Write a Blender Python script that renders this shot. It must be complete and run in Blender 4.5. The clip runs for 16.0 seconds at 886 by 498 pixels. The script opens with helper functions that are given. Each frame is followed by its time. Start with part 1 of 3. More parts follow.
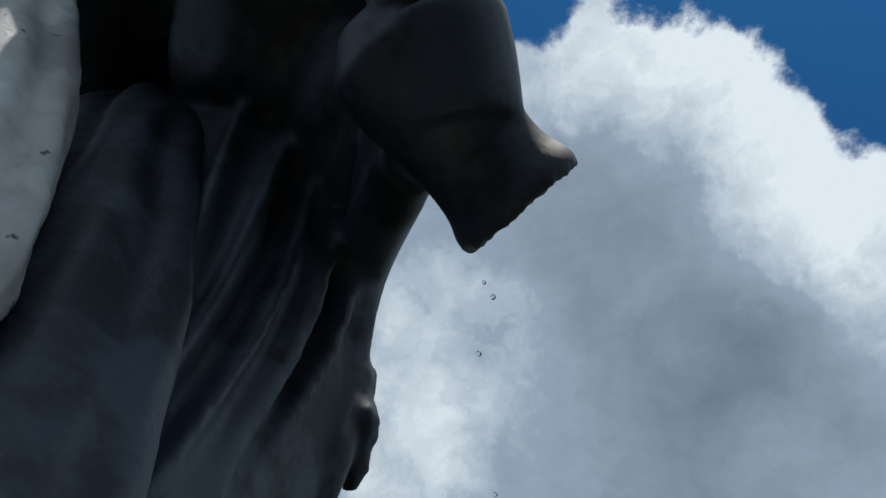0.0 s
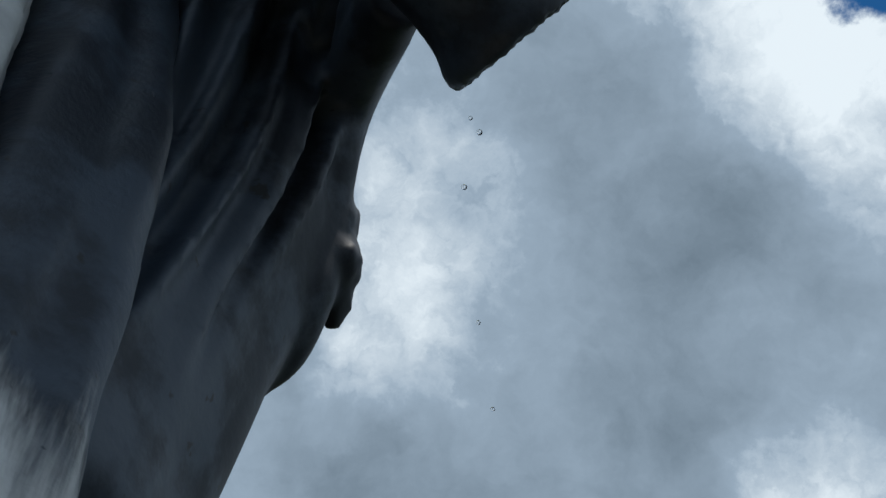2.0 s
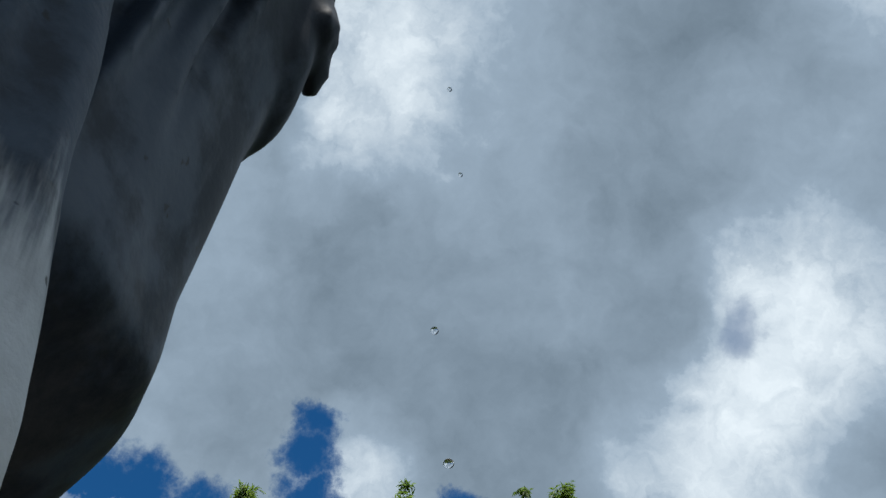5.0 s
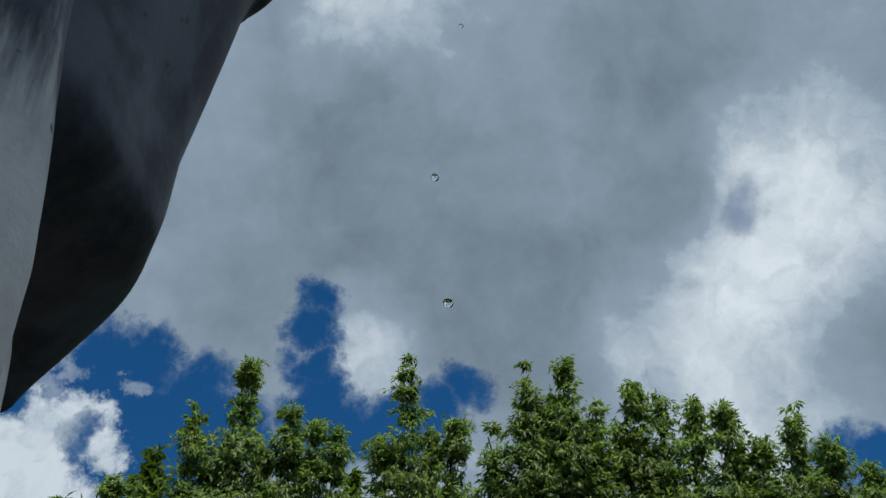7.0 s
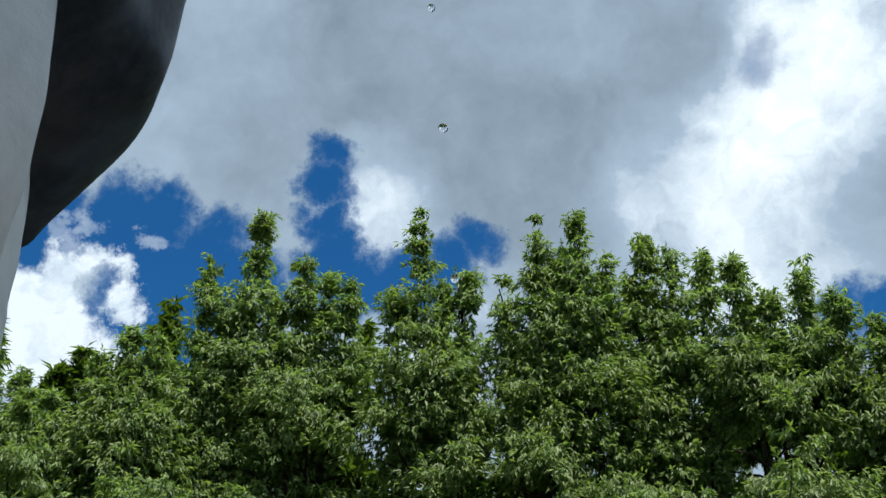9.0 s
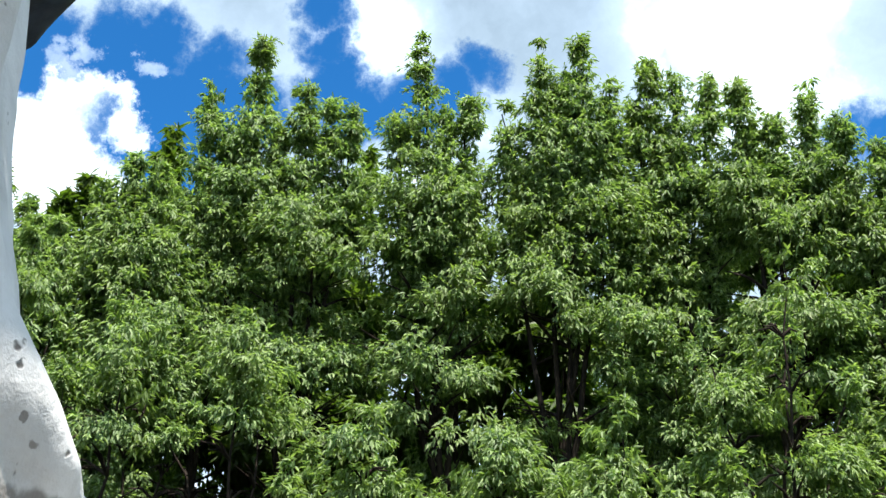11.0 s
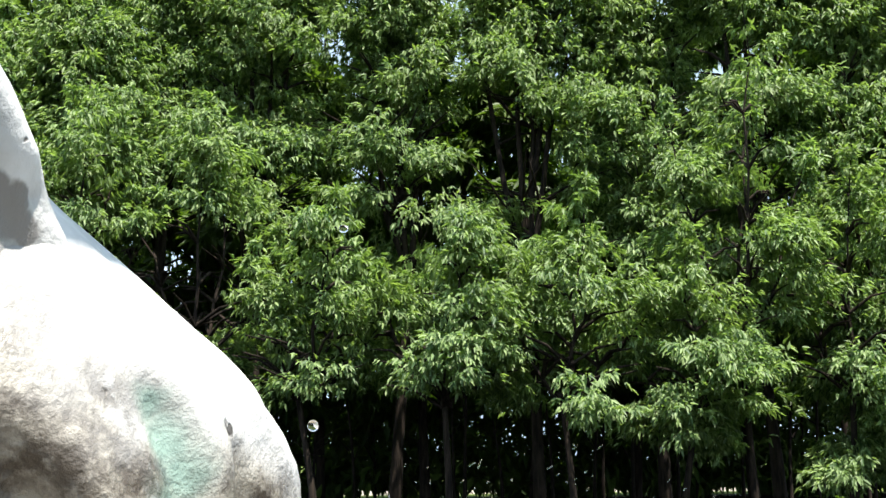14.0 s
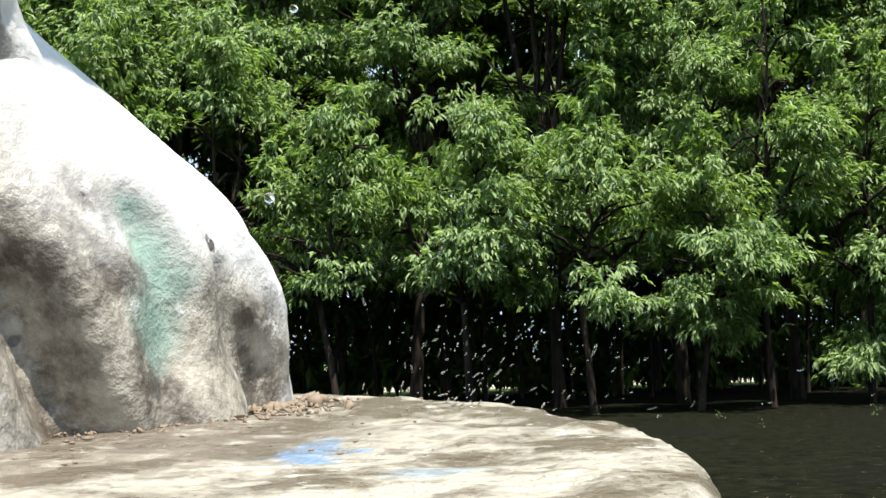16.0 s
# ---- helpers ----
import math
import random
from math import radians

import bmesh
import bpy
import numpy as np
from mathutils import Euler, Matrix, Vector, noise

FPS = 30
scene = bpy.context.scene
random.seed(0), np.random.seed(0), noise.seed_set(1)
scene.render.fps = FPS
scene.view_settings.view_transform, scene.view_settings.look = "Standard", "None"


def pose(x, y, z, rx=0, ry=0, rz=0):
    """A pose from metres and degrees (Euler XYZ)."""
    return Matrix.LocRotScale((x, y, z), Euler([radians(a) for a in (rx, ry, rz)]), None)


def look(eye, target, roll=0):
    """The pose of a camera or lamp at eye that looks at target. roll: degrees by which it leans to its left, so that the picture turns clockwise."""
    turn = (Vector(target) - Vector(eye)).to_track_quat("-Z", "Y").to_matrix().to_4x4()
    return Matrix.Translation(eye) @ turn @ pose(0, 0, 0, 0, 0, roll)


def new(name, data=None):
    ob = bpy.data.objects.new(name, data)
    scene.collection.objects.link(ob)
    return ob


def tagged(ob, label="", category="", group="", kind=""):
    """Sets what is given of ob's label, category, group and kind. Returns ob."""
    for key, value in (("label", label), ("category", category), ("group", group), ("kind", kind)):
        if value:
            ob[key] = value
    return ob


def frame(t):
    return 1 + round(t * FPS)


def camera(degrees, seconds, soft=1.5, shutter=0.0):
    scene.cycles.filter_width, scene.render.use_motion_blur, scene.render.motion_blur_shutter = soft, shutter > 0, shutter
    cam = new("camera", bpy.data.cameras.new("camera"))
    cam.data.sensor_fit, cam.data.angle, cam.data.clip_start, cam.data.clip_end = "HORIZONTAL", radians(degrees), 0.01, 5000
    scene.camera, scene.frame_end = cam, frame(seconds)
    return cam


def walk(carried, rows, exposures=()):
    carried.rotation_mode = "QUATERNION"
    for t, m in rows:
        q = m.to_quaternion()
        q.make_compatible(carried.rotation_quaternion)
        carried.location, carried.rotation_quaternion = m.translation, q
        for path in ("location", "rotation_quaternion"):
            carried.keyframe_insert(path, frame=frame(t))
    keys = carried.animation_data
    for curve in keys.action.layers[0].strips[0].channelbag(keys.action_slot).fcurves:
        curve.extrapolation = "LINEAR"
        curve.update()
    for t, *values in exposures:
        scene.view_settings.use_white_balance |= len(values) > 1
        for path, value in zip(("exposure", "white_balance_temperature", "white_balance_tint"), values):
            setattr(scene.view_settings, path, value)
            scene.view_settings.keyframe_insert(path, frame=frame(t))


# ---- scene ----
cam = camera(43.8, 16.0, soft=1.5)

# seconds, x, y, z, pitch up, lean, turn to the left
ROWS = [
    (0.0, -0.0844, 0.0629, 0.7014, 63.96, 1.21, 3.46),
    (0.5, -0.0853, 0.069, 0.7026, 61.71, 0.92, 2.59),
    (1.0, -0.0864, 0.0733, 0.7043, 60.37, 0.61, 1.76),
    (1.5, -0.0869, 0.0799, 0.7042, 58.95, 0.58, 1.15),
    (2.0, -0.0872, 0.0869, 0.702, 56.68, 0.5, 1.44),
    (2.5, -0.0877, 0.0912, 0.6998, 55.0, -0.15, 0.8),
    (3.0, -0.0866, 0.0938, 0.6974, 53.49, -0.71, -0.03),
    (3.5, -0.0839, 0.0949, 0.6947, 51.58, -0.88, -0.44),
    (4.0, -0.0818, 0.0912, 0.6936, 50.17, -0.57, -0.27),
    (4.2, -0.0807, 0.0872, 0.6952, 48.85, 0.74, 0.12),
    (6.3, -0.0762, 0.0899, 0.6871, 41.52, 0.17, 0.09),
    (6.5, -0.0763, 0.0903, 0.6843, 40.78, 0.52, 0.21),
    (7.0, -0.0763, 0.091, 0.677, 38.63, 0.6, 0.16),
    (7.5, -0.0749, 0.0895, 0.6711, 36.48, 0.75, 0.74),
    (8.0, -0.0731, 0.087, 0.665, 34.38, 0.91, 0.89),
    (8.5, -0.071, 0.0836, 0.6585, 32.78, 0.95, 0.82),
    (11.0, -0.0513, 0.0396, 0.6003, 22.1, 0.82, 0.85),
    (11.5, -0.0491, 0.0339, 0.5911, 19.8, 0.28, 0.38),
    (12.0, -0.0467, 0.0286, 0.5822, 18.16, -0.08, -0.27),
    (12.5, -0.042, 0.0244, 0.5728, 16.16, -0.44, -0.5),
    (13.0, -0.0357, 0.0209, 0.5623, 14.59, -0.42, -0.5),
    (13.5, -0.0337, 0.0164, 0.5487, 12.78, -0.52, -0.83),
    (14.0, -0.0318, 0.0118, 0.5331, 10.95, -0.59, -1.09),
    (14.5, -0.0258, 0.0079, 0.5166, 9.51, -0.68, -0.7),
    (15.0, -0.0173, 0.0047, 0.5001, 7.98, -1.0, -0.04),
    (15.5, -0.0087, 0.0022, 0.4838, 6.77, -1.31, -0.65),
    (16.0, -0.0, 0.0, 0.47, 5.83, -1.58, 0.0),
]


def stance(x, y, z, pitch, lean, turn):
    ahead = Euler((radians(90 + pitch), 0, radians(turn))).to_matrix().to_4x4()
    return Matrix.Translation((x, y, z)) @ ahead @ pose(0, 0, 0, 0, 0, lean)


EXPOSURES = [(0, -0.35), (4, -0.1), (7, -0.47), (8, -0.05), (8.5, 0.05), (11, 1.14), (12.5, 1.93), (13.5, 1.4), (16, 1.04)]
walk(cam, [(r[0], stance(*r[1:])) for r in ROWS], EXPOSURES)

# ---- sky and sun ----
SUN_EL, SUN_AZ = 68, 150          # azimuth clockwise from +y


def towards(az, el):
    a, e = radians(az), radians(el)
    return Vector((math.sin(a) * math.cos(e), math.cos(a) * math.cos(e), math.sin(e)))


sun_data = bpy.data.lights.new("sun", "SUN")
sun_data.energy, sun_data.angle, sun_data.color = 5.0, radians(0.6), (1.0, 0.95, 0.87)
sun = new("sun", sun_data)
sun.matrix_world = look(towards(SUN_AZ, SUN_EL) * 30, (0, 0, 0))


class Tree:
    """Short hand for wiring nodes."""

    def __init__(self, tree):
        self.t = tree
        tree.nodes.clear()

    def add(self, kind, ins=(), **props):
        n = self.t.nodes.new(kind)
        for k, v in props.items():
            if k == "operation":
                n.operation = v
            elif k == "blend_type":
                n.blend_type = v
            elif k == "data_type":
                n.data_type = v
            elif k == "noise_dimensions":
                n.noise_dimensions = v
            elif k == "feature":
                n.feature = v
            elif k == "clamp":
                n.use_clamp = v
        for key, v in (ins.items() if isinstance(ins, dict) else enumerate(ins)):
            if v is None:
                continue
            if isinstance(v, bpy.types.NodeSocket):
                self.t.links.new(v, n.inputs[key])
            else:
                n.inputs[key].default_value = v
        return n

    def math(self, op, *ins, clamp=False):
        return self.add("ShaderNodeMath", ins, operation=op, clamp=clamp).outputs[0]

    def vec(self, op, *ins):
        n = self.add("ShaderNodeVectorMath", ins, operation=op)
        return n.outputs["Value"] if op == "DOT_PRODUCT" else n.outputs[0]

    def noise(self, vector, scale, detail=5, rough=0.55, distortion=0.0):
        return self.add("ShaderNodeTexNoise", {"Vector": vector, "Scale": scale, "Detail": detail, "Roughness": rough, "Distortion": distortion})

    def mix(self, fac, a, b, blend="MIX"):
        n = self.t.nodes.new("ShaderNodeMix")
        n.data_type, n.blend_type = "RGBA", blend
        for sock, v in ((n.inputs[0], fac), (n.inputs[6], a), (n.inputs[7], b)):
            if isinstance(v, bpy.types.NodeSocket):
                self.t.links.new(v, sock)
            else:
                sock.default_value = v if sock.type == "VALUE" else (*v[:3], 1)
        return n.outputs[2]

    def ramp(self, fac, lo, hi, a=0.0, b=1.0):
        n = self.add("ShaderNodeMapRange", {0: fac, 1: lo, 2: hi, 3: a, 4: b})
        n.interpolation_type = "SMOOTHSTEP"
        return n.outputs[0]


# the cumulus deck: blue openings (azimuth, elevation, radius) in degrees
CROWN = [(51.3, 65.8, 3.5), (49.6, 63.7, 3.2), (48.9, 67.7, 2.4), (45.5, 65.2, 1.6), (46.7, 61.6, 1.5), (12.6, 75.9, 1.9), (18.4, 76.0, 1.5),
         (38.2, 75.2, 2.9), (48.4, 72.0, 3.2), (28, 77.5, 2.6)]
RIFTS = [(-8.2, 35.7, 1.1), (-8.5, 33.9, 1.2), (-8.3, 31.9, 1.2), (-7.6, 30.2, 1.8), (1.2, 31.9, 1.0), (-0.5, 30.5, 1.5), (-3.2, 29.0, 1.8), (-5.5, 29.0, 1.8),
         (-14.9, 30.4, 1.8), (-18.0, 31.4, 1.8), (-19.7, 30.5, 2.1), (-17.1, 28.7, 2.1), (-14.8, 28.4, 2.6), (-18.3, 27.1, 1.8), (-21.3, 29.4, 1.5),
         (-19.3, 25.1, 1.8), (-16.1, 25.7, 2.4), (21.9, 26.3, 1.3), (23.7, 25.5, 1.5), (-11.7, 28.7, 1.8), (-24, 29.5, 2.6), (-29, 26, 5)]
PUFFS = [(-21.5, 27.6, 1.6), (-22.6, 25.2, 2.3), (-23.1, 23.4, 1.8), (-19.8, 23.9, 1.0), (-19.7, 28.0, 0.7), (-18.8, 26.6, 0.7), (-25, 24.5, 2.6)]
# lit heads and shaded undersides: azimuth, elevation, radius, how much lighter or darker
LIT = [(26.9, 73.0, 2.6, .6), (32.6, 70.9, 3.2, .38), (37.6, 69.0, 3.2, .6), (37.2, 66.0, 3.0, .3), (34.3, 63.1, 3.6, .3), (40.4, 62.5, 3.2, .6), (41.2, 59.0, 3.8, .7),
       (36.7, 56.3, 3.2, .5), (11.1, 72.6, 2.3, .7), (-8.5, 58.6, 2.2, .5), (-2.8, 55.1, 1.7, .4), (-6.2, 53.5, 2.2, .3), (18.1, 54.9, 3.0, .15), (5.6, 60.5, 3.0, .15),
       (-5.0, 51.6, 2.2, .4), (-8.2, 48.8, 1.6, .35), (5.9, 51.4, 2.2, .12), (22.7, 41.8, 2.4, .5), (25.3, 38.6, 3.2, .45), (21.3, 37.1, 2.4, .55),
       (15.9, 34.8, 2.6, .55), (18.3, 31.6, 3.0, .42), (21.5, 28.3, 3.8, .2), (14.0, 31.6, 2.7, .35), (-5.2, 34.1, 1.9, .55), (-4.7, 31.5, 1.6, .35)]
SHADED = [(18.9, 68.0, 3.2, .3), (15.1, 61.7, 6.5, .08), (23.8, 56.0, 6.5, .22), (30.4, 50.1, 5.5, .2), (26.0, 59.5, 4.5, .15), (22.3, 60.4, 2.4, .12),
          (20.1, 48.0, 5.0, .18), (4.2, 38.3, 6.6, .3), (2.2, 34.6, 3.0, .2), (12.4, 38.7, 3.0, .2), (12.5, 43.6, 4.6, .15), (20.0, 39.3, 0.9, .3), (-7.4, 41.6, 5.0, .25), (-12, 38, 4, .22), (-3, 45, 4, .12), (24.8, 31.0, 2.6, .3), (33.5, 66.8, 2.4, .25)]

world = bpy.data.worlds.new("sky")
scene.world = world
world.use_nodes = True
w = Tree(world.node_tree)
co = w.add("ShaderNodeTexCoord").outputs["Generated"]


def stirred(amount, scale, detail, rough):
    """Directions pushed about by turbulence."""
    swirl = w.vec("SUBTRACT", w.noise(co, scale, detail, rough).outputs["Color"], (0.5, 0.5, 0.5))
    return w.vec("NORMALIZE", w.vec("ADD", co, w.vec("MULTIPLY", swirl, (amount,) * 3)))


ragged = stirred(0.10, 15, 9, 0.62)
wispy = stirred(0.09, 22, 9, 0.68)
slight = stirred(0.11, 8, 7, 0.6)


def spots(places, among, edge):
    """The union of round patches of sky."""
    total = None
    for az, el, rad in places:
        d = w.vec("DOT_PRODUCT", among, tuple(towards(az, el)))
        v = w.ramp(d, math.cos(radians(rad + edge)), math.cos(radians(max(0.0, rad - edge))))
        total = v if total is None else w.math("MAXIMUM", total, v)
    return total


def heaps(places):
    """The sum of soft mounds."""
    total = None
    for az, el, rad, much in places:
        d = w.vec("DOT_PRODUCT", slight, tuple(towards(az, el)))
        v = w.math("MULTIPLY", w.ramp(d, math.cos(radians(rad * 2.3)), 1.0), much)
        total = v if total is None else w.math("ADD", total, v)
    return total


sky = w.add("ShaderNodeTexSky")
sky.sky_type, sky.sun_disc = "NISHITA", False
sky.sun_elevation, sky.sun_rotation = radians(SUN_EL), radians(SUN_AZ)
blue = w.mix(1.0, sky.outputs[0], (0.15, 0.66, 1.12), "MULTIPLY")
billow = w.noise(slight, 7, 9, 0.56, 0.1).outputs["Fac"]
curl = w.noise(ragged, 26, 7, 0.6, 0.2).outputs["Fac"]
thick = w.math("ADD", 0.40, w.math("SUBTRACT", w.math("MULTIPLY", heaps(LIT), 0.52), w.math("MULTIPLY", heaps(SHADED), 0.46)))
thick = w.math("ADD", thick, w.math("MULTIPLY", w.math("SUBTRACT", billow, 0.5), 1.25))
lumps = w.math("MULTIPLY", w.math("SUBTRACT", curl, 0.5), w.ramp(thick, 0.3, 0.8, 0.3, 1.15))
thick = w.math("ADD", thick, lumps)
cloud = w.mix(w.math("MULTIPLY", w.math("ADD", thick, 0.28), 1.25, clamp=True), (1.75, 2.45, 3.15), (4.7, 6.1, 7.6))
cloud = w.mix(w.add("ShaderNodeMapRange", {0: thick, 1: 0.42, 2: 1.25, 3: 0.0, 4: 1.0}).outputs[0], cloud, (11.4, 12.7, 13.6))
cover = w.math("SUBTRACT", 1.0, w.math("MAXIMUM", spots(CROWN, ragged, 0.55), w.math("MAXIMUM", spots(RIFTS, wispy, 0.75), w.math("MULTIPLY", spots([(20.0, 39.3, 0.5)], slight, 1.1), 0.5))))
puff = w.math("MULTIPLY", spots(PUFFS, wispy, 0.6), w.math("SUBTRACT", 1.0, spots([(-20.4, 27.0, 0.8)], wispy, 0.7)))
shred = w.math("MULTIPLY", spots([(-18.1, 30.4, 0.35), (-22.6, 29.6, 0.4), (-21.6, 30.6, 0.35)], wispy, 0.5), 0.35)
colour = w.mix(cover, blue, cloud)
colour = w.mix(w.math("MAXIMUM", puff, shred), colour, w.mix(w.ramp(curl, 0.35, 0.6), (6.6, 8.2, 9.6), (9.8, 11.1, 12.2)))
back = w.add("ShaderNodeBackground", {"Color": colour, "Strength": 0.082})
w.t.links.new(back.outputs[0], w.add("ShaderNodeOutputWorld").inputs[0])


# ---- materials ----
def material(name):
    m = bpy.data.materials.new(name)
    m.use_nodes = True
    t = Tree(m.node_tree)
    return m, t


def finish(t, colour, rough=0.7, bump=None, strength=0.3, distance=0.01, **more):
    ins = {"Base Color": colour if isinstance(colour, bpy.types.NodeSocket) else (*colour, 1), "Roughness": rough}
    ins.update(more)
    if bump is not None:
        ins["Normal"] = t.add("ShaderNodeBump", {"Height": bump, "Strength": strength, "Distance": distance}).outputs[0]
    p = t.add("ShaderNodeBsdfPrincipled", ins)
    t.t.links.new(p.outputs[0], t.add("ShaderNodeOutputMaterial").inputs[0])
    return p


def blob(t, co, place, radius, edge=0.5):
    """1 inside a patch round place, 0 outside, with a soft edge."""
    d = t.add("ShaderNodeVectorMath", (co, place), operation="DISTANCE").outputs["Value"]
    return t.ramp(d, radius * (1 + edge), radius * (1 - edge), 0, 1)


def slate_coat(t, co, blotch):
    streak = t.noise(t.vec("MULTIPLY", co, (34, 34, 3)), 1, 6, 0.6).outputs["Fac"]
    c = t.mix(t.ramp(blotch, 0.43, 0.57), (0.013, 0.019, 0.031), (0.050, 0.070, 0.100))
    c = t.mix(t.math("MULTIPLY", t.ramp(streak, 0.52, 0.78), 0.25), c, (0.12, 0.14, 0.16))
    return t.mix(t.ramp(t.noise(co, 38, 3).outputs["Fac"], 0.68, 0.74), c, (0.02, 0.02, 0.022))


def concrete(name, slate_from=None):
    """Thick white paint on cement, worn through at the foot; slate paint above slate_from, running down in streaks."""
    m, t = material(name)
    co = t.add("ShaderNodeTexCoord").outputs["Object"]
    wob = t.vec("ADD", co, t.vec("MULTIPLY", t.vec("SUBTRACT", t.noise(co, 11, 5).outputs["Color"], (0.5,) * 3), (0.12,) * 3))
    smear = t.vec("ADD", co, t.vec("MULTIPLY", t.vec("SUBTRACT", t.noise(co, 30, 5).outputs["Color"], (0.5,) * 3), (0.03,) * 3))
    mott = t.noise(co, 6, 6, 0.6).outputs["Fac"]
    grain = t.noise(co, 75, 5, 0.65).outputs["Fac"]
    c = t.mix(t.ramp(mott, 0.36, 0.62), (0.55, 0.55, 0.54), (0.80, 0.80, 0.79))
    smudge = t.ramp(t.noise(t.vec("MULTIPLY", co, (9, 9, 4)), 1, 6, 0.6).outputs["Fac"], 0.53, 0.68)
    c = t.mix(t.math("MULTIPLY", smudge, 0.75), c, (0.34, 0.34, 0.35))
    worn = blob(t, wob, (-0.36, 0.60, 0.49), 0.19, 0.35)
    worn = t.math("MAXIMUM", worn, blob(t, wob, (-0.16, 0.79, 0.45), 0.11, 0.3))
    worn = t.math("MAXIMUM", worn, blob(t, wob, (-0.24, 0.70, 0.455), 0.12, 0.3))
    worn = t.math("MAXIMUM", worn, blob(t, wob, (-0.30, 0.66, 0.455), 0.13, 0.4))
    worn = t.math("MAXIMUM", worn, blob(t, wob, (-0.48, 0.58, 0.50), 0.2, 0.35))
    worn = t.math("MULTIPLY", worn, t.ramp(t.noise(co, 26, 6, 0.65).outputs["Fac"], 0.24, 0.42))
    earth = t.mix(t.ramp(t.noise(co, 17, 6, 0.7).outputs["Fac"], 0.38, 0.62), (0.080, 0.064, 0.049), (0.37, 0.340, 0.285))
    c = t.mix(worn, c, t.mix(t.math("MULTIPLY", t.ramp(grain, 0.52, 0.7), 0.45), earth, (0.50, 0.46, 0.39)))
    # grey spots that paint in the shade of the dents
    dent_shade = None
    for place, size in (((-0.279, 0.602, 0.683), 0.017), ((-0.275, 0.622, 0.681), 0.019), ((-0.269, 0.640, 0.678), 0.019), ((-0.263, 0.656, 0.672), 0.013), ((-0.273, 0.590, 0.728), 0.004),
                        ((-0.270, 0.606, 0.716), 0.003), ((-0.211, 0.713, 0.600), 0.006), ((-0.217, 0.711, 0.607), 0.005), ((-0.222, 0.707, 0.615), 0.004)):
        spot = blob(t, smear, place, size, 0.15)
        dent_shade = spot if dent_shade is None else t.math("MAXIMUM", dent_shade, spot)
    c = t.mix(dent_shade, c, (0.24, 0.225, 0.21))
    green = None
    for place, size in (((-0.208, 0.699, 0.568), 0.015), ((-0.200, 0.709, 0.547), 0.021), ((-0.192, 0.720, 0.526), 0.025), ((-0.196, 0.705, 0.500), 0.026), ((-0.198, 0.699, 0.478), 0.019), ((-0.194, 0.706, 0.458), 0.012)):
        spot = blob(t, smear, place, size, 0.6)
        green = spot if green is None else t.math("MAXIMUM", green, spot)
    c = t.mix(t.math("MULTIPLY", green, 0.85), c, t.mix(grain, (0.13, 0.22, 0.18), (0.30, 0.43, 0.37)))
    pits = t.ramp(t.noise(co, 42, 3, 0.5).outputs["Fac"], 0.69, 0.74)
    c = t.mix(pits, c, (0.12, 0.11, 0.10))
    h = t.math("ADD", t.math("MULTIPLY", grain, 0.6), t.noise(co, 20, 6, 0.6).outputs["Fac"])
    h = t.math("SUBTRACT", h, t.math("MULTIPLY", pits, 0.5))
    if slate_from is not None:
        high = t.math("ADD", t.add("ShaderNodeSeparateXYZ", (co,)).outputs[2], t.math("MULTIPLY", t.math("SUBTRACT", t.noise(t.vec("MULTIPLY", co, (26, 26, 3)), 1, 5, 0.6).outputs["Fac"], 0.5), 0.34))
        c = t.mix(t.ramp(high, slate_from - 0.04, slate_from + 0.04), c, slate_coat(t, co, t.noise(co, 7, 6, 0.62).outputs["Fac"]))
    coarse = t.math("ADD", t.noise(co, 55, 6, 0.7).outputs["Fac"], t.noise(co, 150, 3, 0.6).outputs["Fac"])
    h = t.math("ADD", h, t.math("MULTIPLY", worn, t.math("SUBTRACT", t.math("MULTIPLY", coarse, 0.7), 1.0)))
    finish(t, c, t.math("SUBTRACT", 0.55, t.math("MULTIPLY", worn, 0.25)), h, 0.38, 0.007)
    return m


def dark_paint():
    """The slate-coloured paint of the robe and jar, blotched and streaked."""
    m, t = material("slate_paint")
    co = t.add("ShaderNodeTexCoord").outputs["Object"]
    blotch = t.noise(co, 7, 6, 0.62).outputs["Fac"]
    grain = t.noise(co, 80, 5, 0.6).outputs["Fac"]
    c = slate_coat(t, co, blotch)
    hem = t.math("MULTIPLY", blob(t, co, (-0.36, 0.78, 1.19), 0.14, 0.5), t.ramp(t.noise(t.vec("MULTIPLY", co, (14, 14, 7)), 1, 7, 0.7).outputs["Fac"], 0.42, 0.62))
    c = t.mix(t.math("MULTIPLY", hem, 0.35), c, (0.11, 0.105, 0.10))
    finish(t, c, t.ramp(blotch, 0.3, 0.7, 0.62, 0.48), t.math("ADD", grain, t.math("MULTIPLY", t.noise(co, 18, 5).outputs["Fac"], 1.5)), 0.14, 0.004)
    return m


